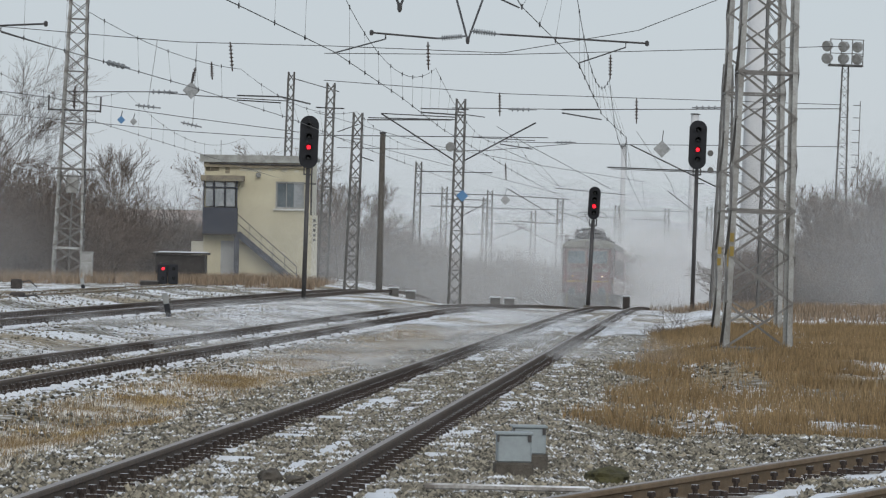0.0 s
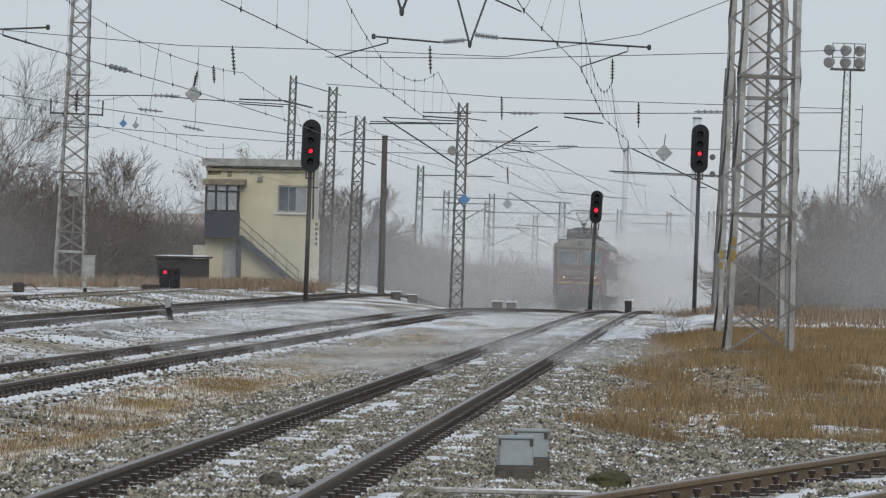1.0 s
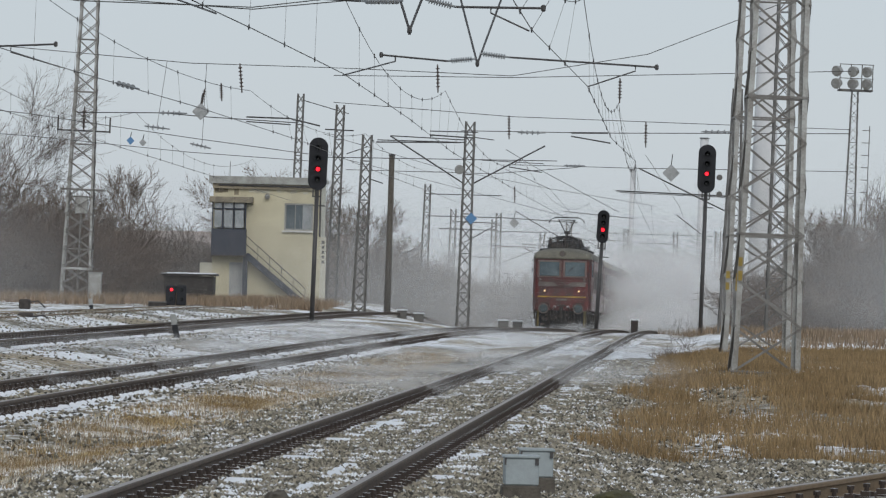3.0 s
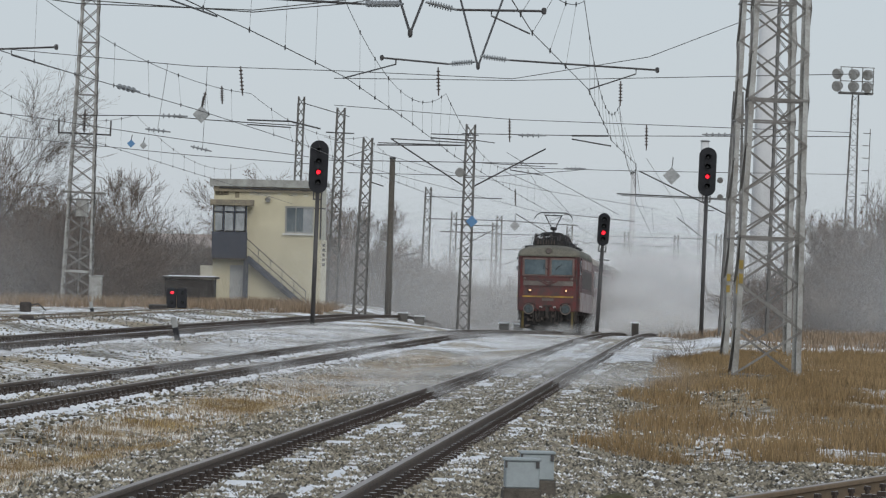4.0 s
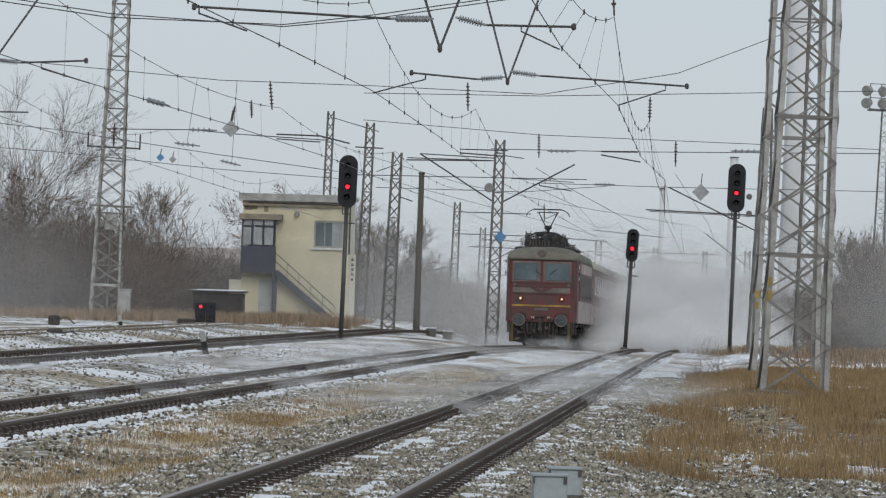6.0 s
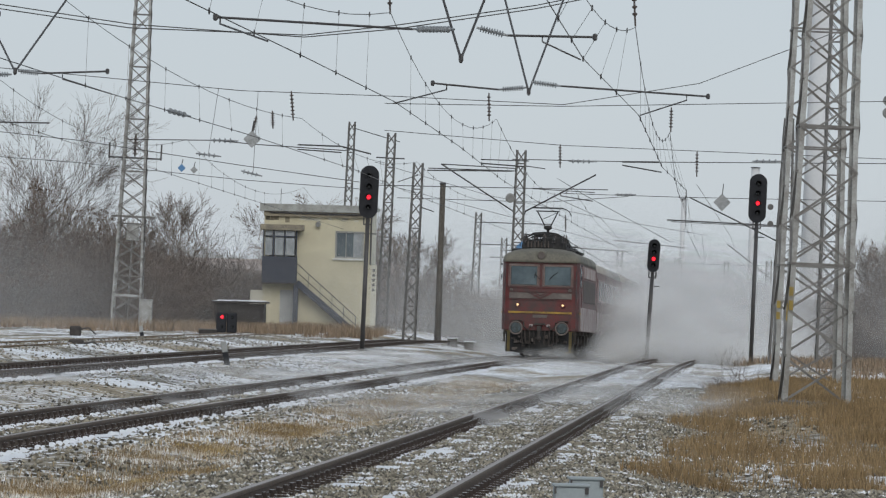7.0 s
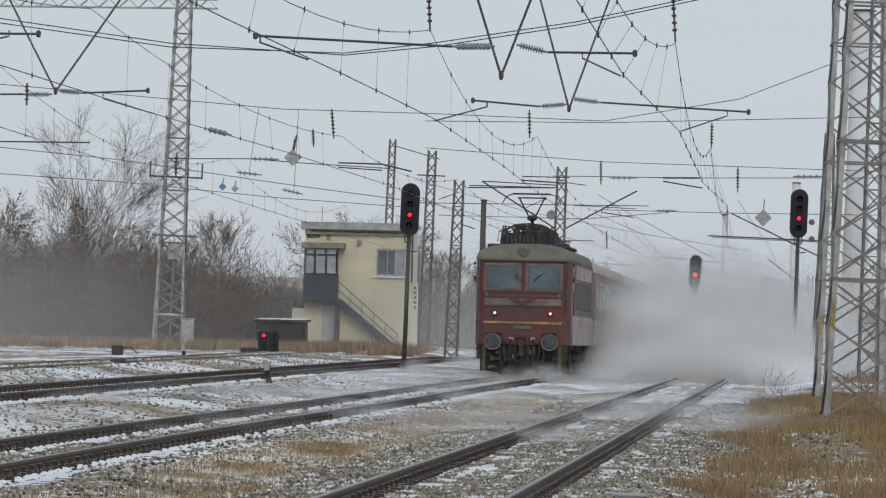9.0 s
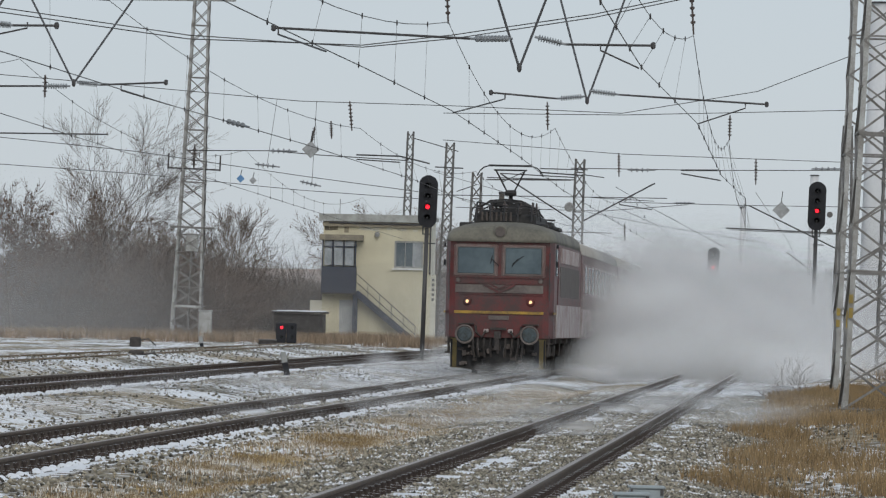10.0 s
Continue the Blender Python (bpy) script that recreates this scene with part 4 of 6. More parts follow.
far = thing("warehouse", "long far warehouse with brown roof and pale wall", "building", (-33.57, 520, -0.27))
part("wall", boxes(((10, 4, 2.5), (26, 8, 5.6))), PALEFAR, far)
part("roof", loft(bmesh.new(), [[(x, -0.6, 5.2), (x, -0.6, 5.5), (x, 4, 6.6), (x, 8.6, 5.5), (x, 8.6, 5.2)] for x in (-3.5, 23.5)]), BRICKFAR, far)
haz = thing("warehouse", "long low grey shed deep in the haze", "building", (20.99, 640, -2.11))
part("wall", boxes(((9, 4, 2.4), (18, 8, 6.6))), GALV, haz)
part("roof", boxes(((9, 4, 5.9), (18.6, 8.6, 0.3))), GALV, haz)

# ---------------------------------------------------------------- overhead wiring


def wire(name, label, pts, r=0.012, parent=None):
    ob = link(name, tube(bmesh.new(), pts, r, 4), WIRE, parent, "" if parent else label)
    if not parent:
        tagged(ob, label, "wire")
    return ob


def catenary(label, contact, supports, sag, step=6.0, last=235):
    """A contact wire that runs straight from point to point below a sagging messenger wire, with droppers."""
    o = Vector(contact[0])
    c = thing("catenary", label, "overhead wire", o)

    def contact_at(y):
        for a, b in zip(contact, contact[1:]):
            if y <= b[1]:
                break
        return Vector(a).lerp(Vector(b), (y - a[1]) / (b[1] - a[1]))

    def messenger_at(y):
        for a, b in zip(supports, supports[1:]):
            if y <= b[1]:
                break
        k = (y - a[1]) / (b[1] - a[1])
        return Vector(a).lerp(Vector(b), k) - Vector((0, 0, sag * 4 * k * (1 - k)))
    wire("contact_wire", "", [Vector(p) - o for p in contact], 0.010, c)
    ys = sorted(set(np.arange(supports[0][1], supports[-1][1], 4.0).tolist() + [p[1] for p in supports]))
    wire("messenger_wire", "", [messenger_at(y) - o for y in ys], 0.008, c)
    y = max(contact[0][1], supports[0][1]) + 2
    while y < min(last, contact[-1][1], supports[-1][1]):
        if all(abs(y - p[1]) > 1.5 for p in supports):
            a, b = messenger_at(y) - o, contact_at(y) - o
            wire("dropper", "", [a, b], 0.004, c)
            for p, r in ((a, 0.017), (b, 0.019)):
                part("dropper_clamp", lathe(bmesh.new(), [(0, 0.01), (0.5, r), (1, 0.01)], p - Vector((0, 0, 0.05)), p + Vector((0, 0, 0.05)), 6), DARKSTEEL, c)
        y += step
    return c


def over(line, y, height, aside=0.0):
    return (line(y) + aside, y, height + rail_z(line(y), y))


catenary("overhead contact line with droppers above the straight track",
         [(-0.55, 48, 5.75), (0.51, 71, 5.75), (1.3, 88, 5.77), (2.83, 110, 5.7), (4.4, 144, 5.6), (5.82, 165, 5.5), over(line_a, 225, 5.7), over(line_a, 290, 5.7), over(line_a, 330, 5.7)],
         [(-0.4, 50, 7.3), (2.6, 105.4, 7.3), (5.22, 163.9, 7.3), over(line_a, 225, 7.2), over(line_a, 290, 7.2), over(line_a, 330, 7.2)], 1.05)
catenary("overhead contact line with droppers above the train's track",
         [(-6.0, 50, 5.72), (-4.59, 72.5, 5.72), (-3.87, 84, 5.75), (-3.42, 88.8, 5.7), (-2.27, 106.4, 5.7), (-1.13, 134.4, 5.7), (0.0, 165, 5.65), over(line_b, 225, 5.7), over(line_b, 290, 5.7), over(line_b, 350, 5.7), over(line_b, 400, 5.7)],
         [(-6.1, 48, 7.4), (-2.36, 104.5, 7.42), (-0.25, 157, 7.3), over(line_b, 222, 7.2), over(line_b, 290, 7.2), over(line_b, 350, 7.2), over(line_b, 400, 7.2)], 1.05)
catenary("overhead contact line with droppers above the siding",
         [(-11.6, 60, 5.85), (-9.7, 88, 5.85), (-8.34, 110, 5.85), (-6.61, 133, 5.85), (-4.71, 164, 5.85), (-3.2, 200, 5.85), (1.5, 300, 5.85)],
         [(-11.5, 62, 7.3), (-8.9, 101, 7.5), (-5.75, 147, 6.8), (-3.3, 197, 7.1), (-0.3, 262, 7.2), (1.4, 298, 7.2)], 0.5)
catenary("overhead contact line above the far siding",
         [over(line_e, y, 5.75) for y in (80, 125, 190, 260, 330)], [over(line_e, y, 7.2) for y in (80, 125, 190, 260, 330)], 1.0)


def span(r, *pts):
    wire("span_wire", "thin dark span wire of the overhead line", pts, r)


span(0.012, (-13.38, 116, 8.29), (-8.44, 116, 7.67), (-4.53, 116, 7.48), (-2.52, 116, 7.71), (0.63, 116, 8.25), (3.77, 116, 8.97), (6.6, 116, 9.6))
span(0.012, (-13.39, 116.1, 8.19), (-8.45, 116.1, 7.59), (-4.54, 116.1, 7.53), (-2.52, 116.1, 7.80), (0.63, 116.1, 8.33), (3.78, 116.1, 9.05), (6.6, 116.1, 9.6))
span(0.012, (-19.93, 170, 9.26), (-14.57, 170, 8.91), (-8.64, 170, 8.50), (-3.64, 170, 8.45), (1.90, 170, 8.32), (6.33, 170, 9.13), (11.10, 170, 11.07))
span(0.012, (-3.94, 170.1, 8.21), (1.91, 170.1, 8.27), (13.00, 170.1, 8.73))
span(0.011, (-4.04, 175, 7.5), (1.99, 175, 7.15), (13.41, 175, 6.97))
span(0.02, (-15.78, 140, 6.21), (-12.28, 140, 6.24))
span(0.014, (-10.86, 150, 6.17), (-8.41, 150, 6.21), (-7.11, 150, 6.12), (-4.49, 150, 6.01))
span(0.012, (-19.53, 170, 7.2), (-14.14, 172, 6.8), (-8.9, 176, 6.22), (-4.98, 180, 5.86))
span(0.011, (-19.52, 170, 6.28), (-14.13, 172, 6.06), (-8.89, 176, 5.73), (-4.98, 180, 5.62))
span(0.014, (0.29, 180, 6.79), (4.79, 180, 6.81), (13.8, 180, 6.99))
span(0.03, (-3.37, 230, 7.7), (0.38, 230, 7.76))
span(0.014, (2.65, 230, 6.83), (8.15, 230, 6.8), (17.66, 230, 6.86))
span(0.03, (7.3, 230, 5.78), (13.18, 230, 5.63))
span(0.03, (8.28, 230, 6.8), (12.19, 230, 4.97))
span(0.02, (-6.65, 250, 7.46), (5.05, 250, 7.53))
span(0.013, (2.28, 220, 7.23), (3.57, 225, 6.65), (7.76, 240, 4.98))
span(0.025, (-6.76, 170, 6.78), (-5.32, 170, 6.76), (-4.35, 170, 6.54))
span(0.02, (-6.76, 170, 6.63), (-5.31, 170, 6.56))
span(0.025, (-0.83, 190, 6.91), (0.76, 190, 6.83))
span(0.02, (-0.83, 190, 7.05), (0.93, 190, 7.04))
span(0.028, (3.88, 170, 6.5), (5.08, 170, 6.52))
span(0.022, (3.88, 170, 6.39), (5.18, 170, 6.19))
span(0.025, (-3.69, 255, 8.49), (0.67, 255, 8.46))
span(0.018, (-6.1, 300, 7.98), (2.38, 300, 7.94), (7.27, 300, 8.41))
span(0.03, (-1.71, 340, 7.4), (3.28, 340, 7.38))
span(0.03, (-1.5, 340, 5.96), (3.49, 340, 5.94), (8.31, 340, 5.73))
span(0.025, (3.24, 360, 5.26), (8.89, 360, 5.24))
span(0.016, (3.03, 300, 8.24), (5.85, 310, 7.34), (7.69, 330, 6.13))
span(0.03, (4.35, 350, 6.54), (7.62, 350, 4.69))
span(0.025, (7.59, 350, 6.6), (12.35, 350, 6.22))
span(0.022, (10.54, 380, 5.51), (19.22, 380, 5.46))
span(0.014, (9.69, 260, 8.16), (13.19, 300, 6.3), (15.91, 340, 4.38))
span(0.022, (9.75, 300, 7.02), (16.11, 300, 6.87))
span(0.03, (14.33, 330, 6.25), (17.61, 330, 3.79))
span(0.02, (1.6, 280, 8.22), (4.96, 280, 8.1))
span(0.013, (-7.42, 300, 8.88), (0.46, 310, 7.24), (7.7, 330, 5.88))
span(0.013, (-6.95, 280, 9.44), (-0.86, 290, 8.04), (5.85, 310, 7.34), (13.07, 330, 6.76))

for p, q, k in (
    ((-6.19, 150, 7.69), (-6.11, 150, 6.84), 6), ((-6.72, 150, 7.11), (-6.69, 150, 6.59), 6), ((-0.48, 150, 7.79), (-0.45, 150, 6.97), 6), ((4.8, 150, 7.51), (4.8, 150, 6.79), 6),
    ((1.94, 180, 7.35), (1.96, 180, 6.53), 6), ((6.69, 180, 7.24), (6.7, 180, 6.35), 6), ((-18.54, 260, 17.29), (-18.68, 260, 15.6), 4), ((-2.70, 116.35, 9.2), (-2.63, 116.35, 8.06), 6), ((2.78, 116.35, 9.2), (2.87, 116.35, 7.93), 6),
    ((-7.28, 152, 7.01), (-7.37, 152, 6.51), 5), ((2.79, 230, 5.88), (2.83, 230, 5.13), 5), ((-11.02, 110, 6.44), (-11.02, 110, 5.96), 4),
):
    insulator("insulator", "dark porcelain insulator string hanging in the wiring", p, q, PORCELAIN, k, 0.06)
for p, q in (((-8.5, 150, 6.21), (-7.68, 150, 6.21)), ((2.25, 180, 6.77), (3.23, 180, 6.78)), ((8.61, 180, 6.94), (9.73, 180, 6.96)), ((4.95, 230, 6.84), (5.9, 230, 6.86)), ((-8.27, 127, 6.18), (-7.75, 128, 6.08)), ((-9.79, 165, 6.26), (-8.98, 165, 6.18)), ((-8.49, 168, 5.82), (-7.8, 168, 5.67))):
    insulator("insulator", "grey insulator string lying in a span wire", p, q, GLASSGREY, 4, 0.075)

span(0.008, (-9.4, 165, 6.22), (-9.4, 170, 8.55))
span(0.008, (-8.1, 168, 5.75), (-8.1, 170, 8.49))


def hung_sign(at, size, mat, label):
    s = thing("hanging_sign", label, "sign", at)
    part("board", box(bmesh.new(), (0, 0, 0), (size, 0.03, size), 0.01, pose(0, 0, 0, 0, 45, 0)), mat, s)
    part("hook", tube(bmesh.new(), [(0, 0, size * 0.6), (0.05, 0, size * 1.5)], 0.02), DARKSTEEL, s)


hung_sign((-7.29, 150, 6.27), 0.36, SIGNGREY, "grey diamond sign hanging from a wire")
hung_sign((9.71, 230, 6.62), 0.55, SIGNGREY, "pale diamond sign hanging from a span wire")
hung_sign((-14.26, 230, 7.51), 0.26, BLUE, "small blue diamond sign on a wire")
hung_sign((-13.71, 230, 7.44), 0.24, SIGNGREY, "small white diamond sign on a wire")
hung_sign((3.67, 300, 5.12), 0.42, SIGNGREY, "grey diamond sign on a far wire")

# ---------------------------------------------------------------- small trackside things


def relay_box(at, rz, label):
    r = thing("relay_box", label, "trackside box", at, "pair of relay boxes", rz=rz)
    part("pedestal", boxes(((0, 0, 0.02), (0.285, 0.26, 0.27)), bevel=0.015), OLDCONC, r, "damp concrete pedestal")
    part("body", boxes(((0, 0, 0.255), (0.252, 0.23, 0.20)), bevel=0.01), RELAY, r)
    part("lid", boxes(((0, 0, 0.366), (0.275, 0.25, 0.022)), bevel=0.006), RELAY, r)
    part("latch", boxes(((0.11, -0.12, 0.33), (0.025, 0.02, 0.05))), DARKSTEEL, r)
    part("hinge", boxes(((-0.12, -0.1, 0.33), (0.015, 0.03, 0.05))), DARKSTEEL, r)


relay_box((0.56, 38.3, -0.21), 3, "grey steel relay box on a concrete pedestal in gravel")
relay_box((0.7, 40, -0.21), 3, "grey steel relay box behind another on gravel")
plank = thing("timber_plank", "long snow-dusted timber lying in the gravel", "timber", (0.47, 34.9, -0.2), rz=-9)
part("board", box(bmesh.new(), (0, 0, 0.10), (1.12, 0.07, 0.04), 0.01), TIMBER, plank)


def lump(name, label, category, at, size, mat, seed):
    bm = bmesh.new()
    bmesh.ops.create_icosphere(bm, subdivisions=3, radius=1.0)
    for v in bm.verts:
        k = 1 + 0.35 * noise.noise(v.co * 1.6 + Vector((seed, 0, 0))) + 0.15 * noise.noise(v.co * 5 + Vector((0, seed, 0)))
        v.co = Vector((v.co.x * size[0] * k, v.co.y * size[1] * k, v.co.z * size[2] * k))
    ob = link(name, bm, mat)
    ob.matrix_basis = pose(*at)
    return tagged(ob, label, category)


lump("moss_clump", "low mossy clump of earth on gravel", "moss", (1.27, 39, -0.2), (0.19, 0.2, 0.09), MOSS, 3)
lump("stone", "dark lump of slag between the rails", "stone", (-1.17, 36.5, -0.12), (0.08, 0.08, 0.055), OLDCONC, 7)
lump("stone", "flat dark lump of slag between the rails", "stone", (-0.98, 36, -0.12), (0.08, 0.09, 0.035), OLDCONC, 9)
lump("stone", "dark stone beside the track", "stone", (-0.41, 80, -0.2), (0.07, 0.08, 0.10), OLDCONC, 11)
lump("stone", "dark stone in the snow", "stone", (-12.6, 146, 0.02), (0.2, 0.2, 0.1), OLDCONC, 13)


def point_machine(at, label):
    p = thing("point_machine", label, "trackside machine", at)
    part("case", boxes(((0, 0, 0.22), (0.42, 0.5, 0.4)), bevel=0.05), UNDER, p)
    part("lever", tube(bmesh.new(), [(0.2, 0, 0.3), (0.5, 0, 0.36), (0.8, 0, 0.1)], 0.03), DARKSTEEL, p)
    part("rod_cover", boxes(((1.0, -0.2, -0.05), (1.2, 0.25, 0.16)), bevel=0.02), OLDCONC, p)


point_machine((-16.4, 201, 0.1), "dark point machine with a lever in the snow")
point_machine((-11.8, 145, -0.03), "low dark point machine beside the siding")
for px in ((-2.35, 262, -0.55), (-1.53, 268, -0.73), (2.78, 262, -0.95), (3.57, 268, -1.02)):
    b = thing("trackside_cabinet", "small snow-dusted trackside box in the distance", "cabinet", px)
    part("body", boxes(((0, 0, 0.3), (0.5, 0.4, 0.7)), bevel=0.03), GALV_FAR, b)
    part("lid", boxes(((0, 0, 0.68), (0.56, 0.46, 0.06)), bevel=0.02), SNOW, b)

b = thing("trackside_cabinet", "small dark trackside box on the crest", "cabinet", (8.6, 240, -0.75))
part("body", boxes(((0, 0, 0.32), (0.32, 0.3, 0.85)), bevel=0.02), UNDER, b)
part("lid", boxes(((0, 0, 0.77), (0.36, 0.34, 0.05)), bevel=0.02), SNOW, b)

# ---------------------------------------------------------------- trees, thickets, grass
RNG = np.random.default_rng(5)


def grow(p, d, length, r, depth, out, rng, spread, lift):
    """Segments (from, to, radius from, radius to) of a branching limb."""
    n = 3
    for i in range(n):
        d = d + rng.normal(0, 0.10, 3) + np.array((0, 0, lift))
        d /= np.linalg.norm(d)
        q = p + d * length / n
        r1 = r * (1 - 0.22)
        out.append((p, q, r, r1))
        p, r = q, r1
        if depth > 0:
            for _ in range(2 if i < n - 1 else 3):
                side = rng.normal(0, 1, 3)
                side -= side.dot(d) * d
                side /= np.linalg.norm(side)
                e = d * (1 - spread) + side * spread
                grow(p, e / np.linalg.norm(e), length * rng.uniform(0.45, 0.7), r * 0.55, depth - 1, out, rng, spread, lift)


def limbs_mesh(name, segs, mat, parent, least=0.0):
    a = np.array([s[0] for s in segs])
    b = np.array([s[1] for s in segs])
    r0, r1 = np.array([max(s[2], least) for s in segs]), np.array([max(s[3], least) for s in segs])
    d = b - a
    d /= np.linalg.norm(d, axis=1)[:, None] + 1e-9
    u = np.cross(d, np.where(np.abs(d[:, 2:]) > 0.9, np.array([[1.0, 0, 0]]), np.array([[0, 0, 1.0]])))
    u /= np.linalg.norm(u, axis=1)[:, None]
    w = np.cross(d, u)
    v = np.zeros((len(segs), 6, 3))
    for j in range(3):
        c, s = math.cos(2.0944 * j), math.sin(2.0944 * j)
        v[:, j] = a + r0[:, None] * (c * u + s * w)
        v[:, 3 + j] = b + r1[:, None] * (c * u + s * w)
    k = np.arange(len(segs))[:, None, None] * 6
    f = (k + np.array([[[0, 1, 4, 3], [1, 2, 5, 4], [2, 0, 3, 5]]])).reshape(-1, 4)
    return raw_mesh(name, v.reshape(-1, 3), f, mat, parent)


def tree(at, height, seed, label, spread=0.42, depth=4, r=0.12, leaves=0, least=0.008, lean=(0, 0)):
    rng = np.random.default_rng(seed)
    t = thing("tree", label, "tree", at, "bare trees at the yard edge")
    segs = []
    grow(np.zeros(3) - np.array((0, 0, 0.3)), np.array((lean[0], lean[1], 1.0)), height * 0.5, r, depth, segs, rng, spread, 0.05)
    top = max(s[1][2] for s in segs)
    segs = [(s[0] * height / top, s[1] * height / top, s[2], s[3]) for s in segs]
    limbs_mesh("trunk", [s for s in segs if s[2] > r * 0.2], BARK, t)
    thin = [s for s in segs if s[2] <= r * 0.2]
    limbs_mesh("crown", thin, TWIG, t, least)
    if leaves:
        ends = np.array([thin[i][1] for i in rng.integers(0, len(thin), int(leaves * 1.8))])
        e = ends[ends[:, 2] > height * 0.3]
        v = (e[:, None] + rng.normal(0, 0.055, (len(e), 3, 3))).reshape(-1, 3)
        raw_mesh("leaves", v, np.arange(len(v)).reshape(-1, 3), LEAF, t)
    return t


def shrub(seed, height, stems, width):
    """A thicket clump: many stems from one root."""
    rng = np.random.default_rng(seed)
    s = thing("shrub", "leafless brown thicket shrub", "shrub", (0, 0, 0), "thicket at the yard edge")
    segs = []
    for _ in range(stems):
        p = np.array((rng.normal(0, width * 0.35), rng.normal(0, width * 0.35), -0.3))
        d = np.array((rng.normal(0, 0.28), rng.normal(0, 0.28), 1.0))
        grow(p, d / np.linalg.norm(d), height * rng.uniform(0.35, 0.62), 0.028, 2, segs, rng, 0.5, 0.06)
    limbs_mesh("crown", segs, TWIG, s, 0.012)
    return s


SHRUBS = [shrub(20 + i, h, n, w) for i, (h, n, w) in enumerate(((4.6, 26, 2.4), (3.6, 26, 2.6), (5.6, 22, 2.2), (2.6, 30, 2.8)))]
used = [0, 0, 0, 0]


def plant(kind, x, y, scale=1.0):
    m = pose(x, y, ground_z(x, y) - 0.05, 0, 0, RNG.uniform(0, 360))
    if not used[kind]:
        used[kind] = 1
        SHRUBS[kind].matrix_basis = m
    else:
        copy_thing(SHRUBS[kind], m)


for i in range(95):
    x = RNG.uniform(-37, -10.5)
    plant(int(RNG.choice([0, 1, 2, 2] if x < -17 else [0, 1, 1, 3])), x, RNG.uniform(306, 335) if x > -18 else RNG.uniform(262, 330))
for i in range(95):
    plant(int(RNG.choice([0, 1, 1, 3])), RNG.uniform(-7, 7.5), RNG.uniform(338, 372))
for i in range(40):
    plant(int(RNG.choice([1, 3])), RNG.uniform(8, 34), RNG.uniform(420, 470))
for i in range(85):
    x = RNG.uniform(16.2, 34)
    plant(int(RNG.choice([0, 1, 2] if x > 18.5 else [1, 3])), x, RNG.uniform(232, 275))

tree((-18.86, 300, -0.27), 8.6, 31, "bare spreading tree behind the lattice tower", 0.40, 4, 0.13)
tree((-25.22, 275, -0.27), 13.5, 33, "tall bare birch with fine hanging twigs", 0.36, 4, 0.11, 0, 0.0055, (0.12, 0))
tree((-28.82, 330, -0.27), 12.0, 35, "tall bare tree in the thicket", 0.36, 4, 0.13)
tree((-25.45, 262, -0.27), 8.0, 37, "bushy tree with withered brown leaves", 0.42, 4, 0.1, 900)
tree((-27.16, 258, -0.27), 8.4, 65, "bushy tree full of withered brown leaves", 0.42, 4, 0.1, 1200)
tree((-27.2, 268, -0.27), 7.4, 67, "shrubby tree with withered brown leaves", 0.44, 4, 0.1, 900)
tree((-22.41, 285, -0.27), 7.2, 39, "young tree with withered leaf clusters", 0.40, 4, 0.08, 500)
tree((-21.31, 300, -0.27), 6.8, 41, "young bare tree in the thicket", 0.40, 4, 0.08, 200)
tree((-24.9, 300, -0.27), 8.2, 43, "bare tree with a few withered leaves", 0.42, 4, 0.1, 500)
tree((-13.43, 345, -0.27), 9.6, 45, "tree with clustered dead leaves behind the cabin", 0.42, 4, 0.1, 700)
tree((-11.07, 345, -0.27), 9.4, 47, "tree with dead leaves showing over the cabin roof", 0.42, 4, 0.1, 700)
tree((-6.57, 330, -0.27), 8.2, 49, "slender bare tree beside the cabin", 0.34, 4, 0.09)
tree((-5.29, 340, -0.27), 7.4, 51, "slender bare tree near the masts", 0.34, 4, 0.09)
tree((-3.61, 400, -0.52), 6.0, 53, "small bare tree in the haze", 0.36, 4, 0.09)
for px, h, sd in (((17.87, 250, -0.82), 6.6, 55), ((19.86, 262, -0.95), 7.6, 57), ((19.91, 245, -0.78), 7.2, 59), ((21.83, 255, -0.88), 8.2, 61), ((22.76, 250, -0.82), 7.0, 63)):
    tree(px, h, sd, "bare young tree on the overgrown bank", 0.36, 4, 0.08, 150)


def blades(name, label, count, spot, height, mat, width=0.012, gap=-0.1):
    """Dead grass: one tapering bent blade a tuft stalk."""
    rng = np.random.default_rng(len(name) * 7 + count)
    v, made = [], 0
    while made < count:
        x, y = spot(rng)
        if noise.noise((x * 0.9, y * 0.30, 7)) + 0.35 * noise.noise((x * 3, y * 1.1, 5)) < gap:
            if rng.random() < 0.9:
                continue
        z = ground_z(x, y) - 0.03
        h = height * rng.uniform(0.45, 1.15)
        a = rng.uniform(0, math.pi)
        w = width * rng.uniform(0.7, 1.4)
        lx, ly = rng.normal(0, 0.22) * h, rng.normal(0, 0.22) * h
        v += [(x - w * math.cos(a), y - w * math.sin(a), z), (x + w * math.cos(a), y + w * math.sin(a), z), (x + lx, y + ly, z + h)]
        made += 1
    ob = raw_mesh(name, v, np.arange(len(v)).reshape(-1, 3), mat)
    return tagged(ob, label, "grass", kind="stuff")


def right_field(rng):
    y = 52 + 75 * rng.random() ** 1.2
    return line_a(y) + 2.2 + 0.9 * noise.noise((y * 0.12, 0, 2)) + rng.random() ** 0.8 * 9, y


def left_strip(rng):
    y = 38 + 85 * rng.random() ** 1.2
    a, b = line_a(y) - 2.0, line_b(y) + 1.7
    k = min(max(rng.normal(0.55, 0.22), 0.0), 1.0)
    return b + (a - b) * k, y


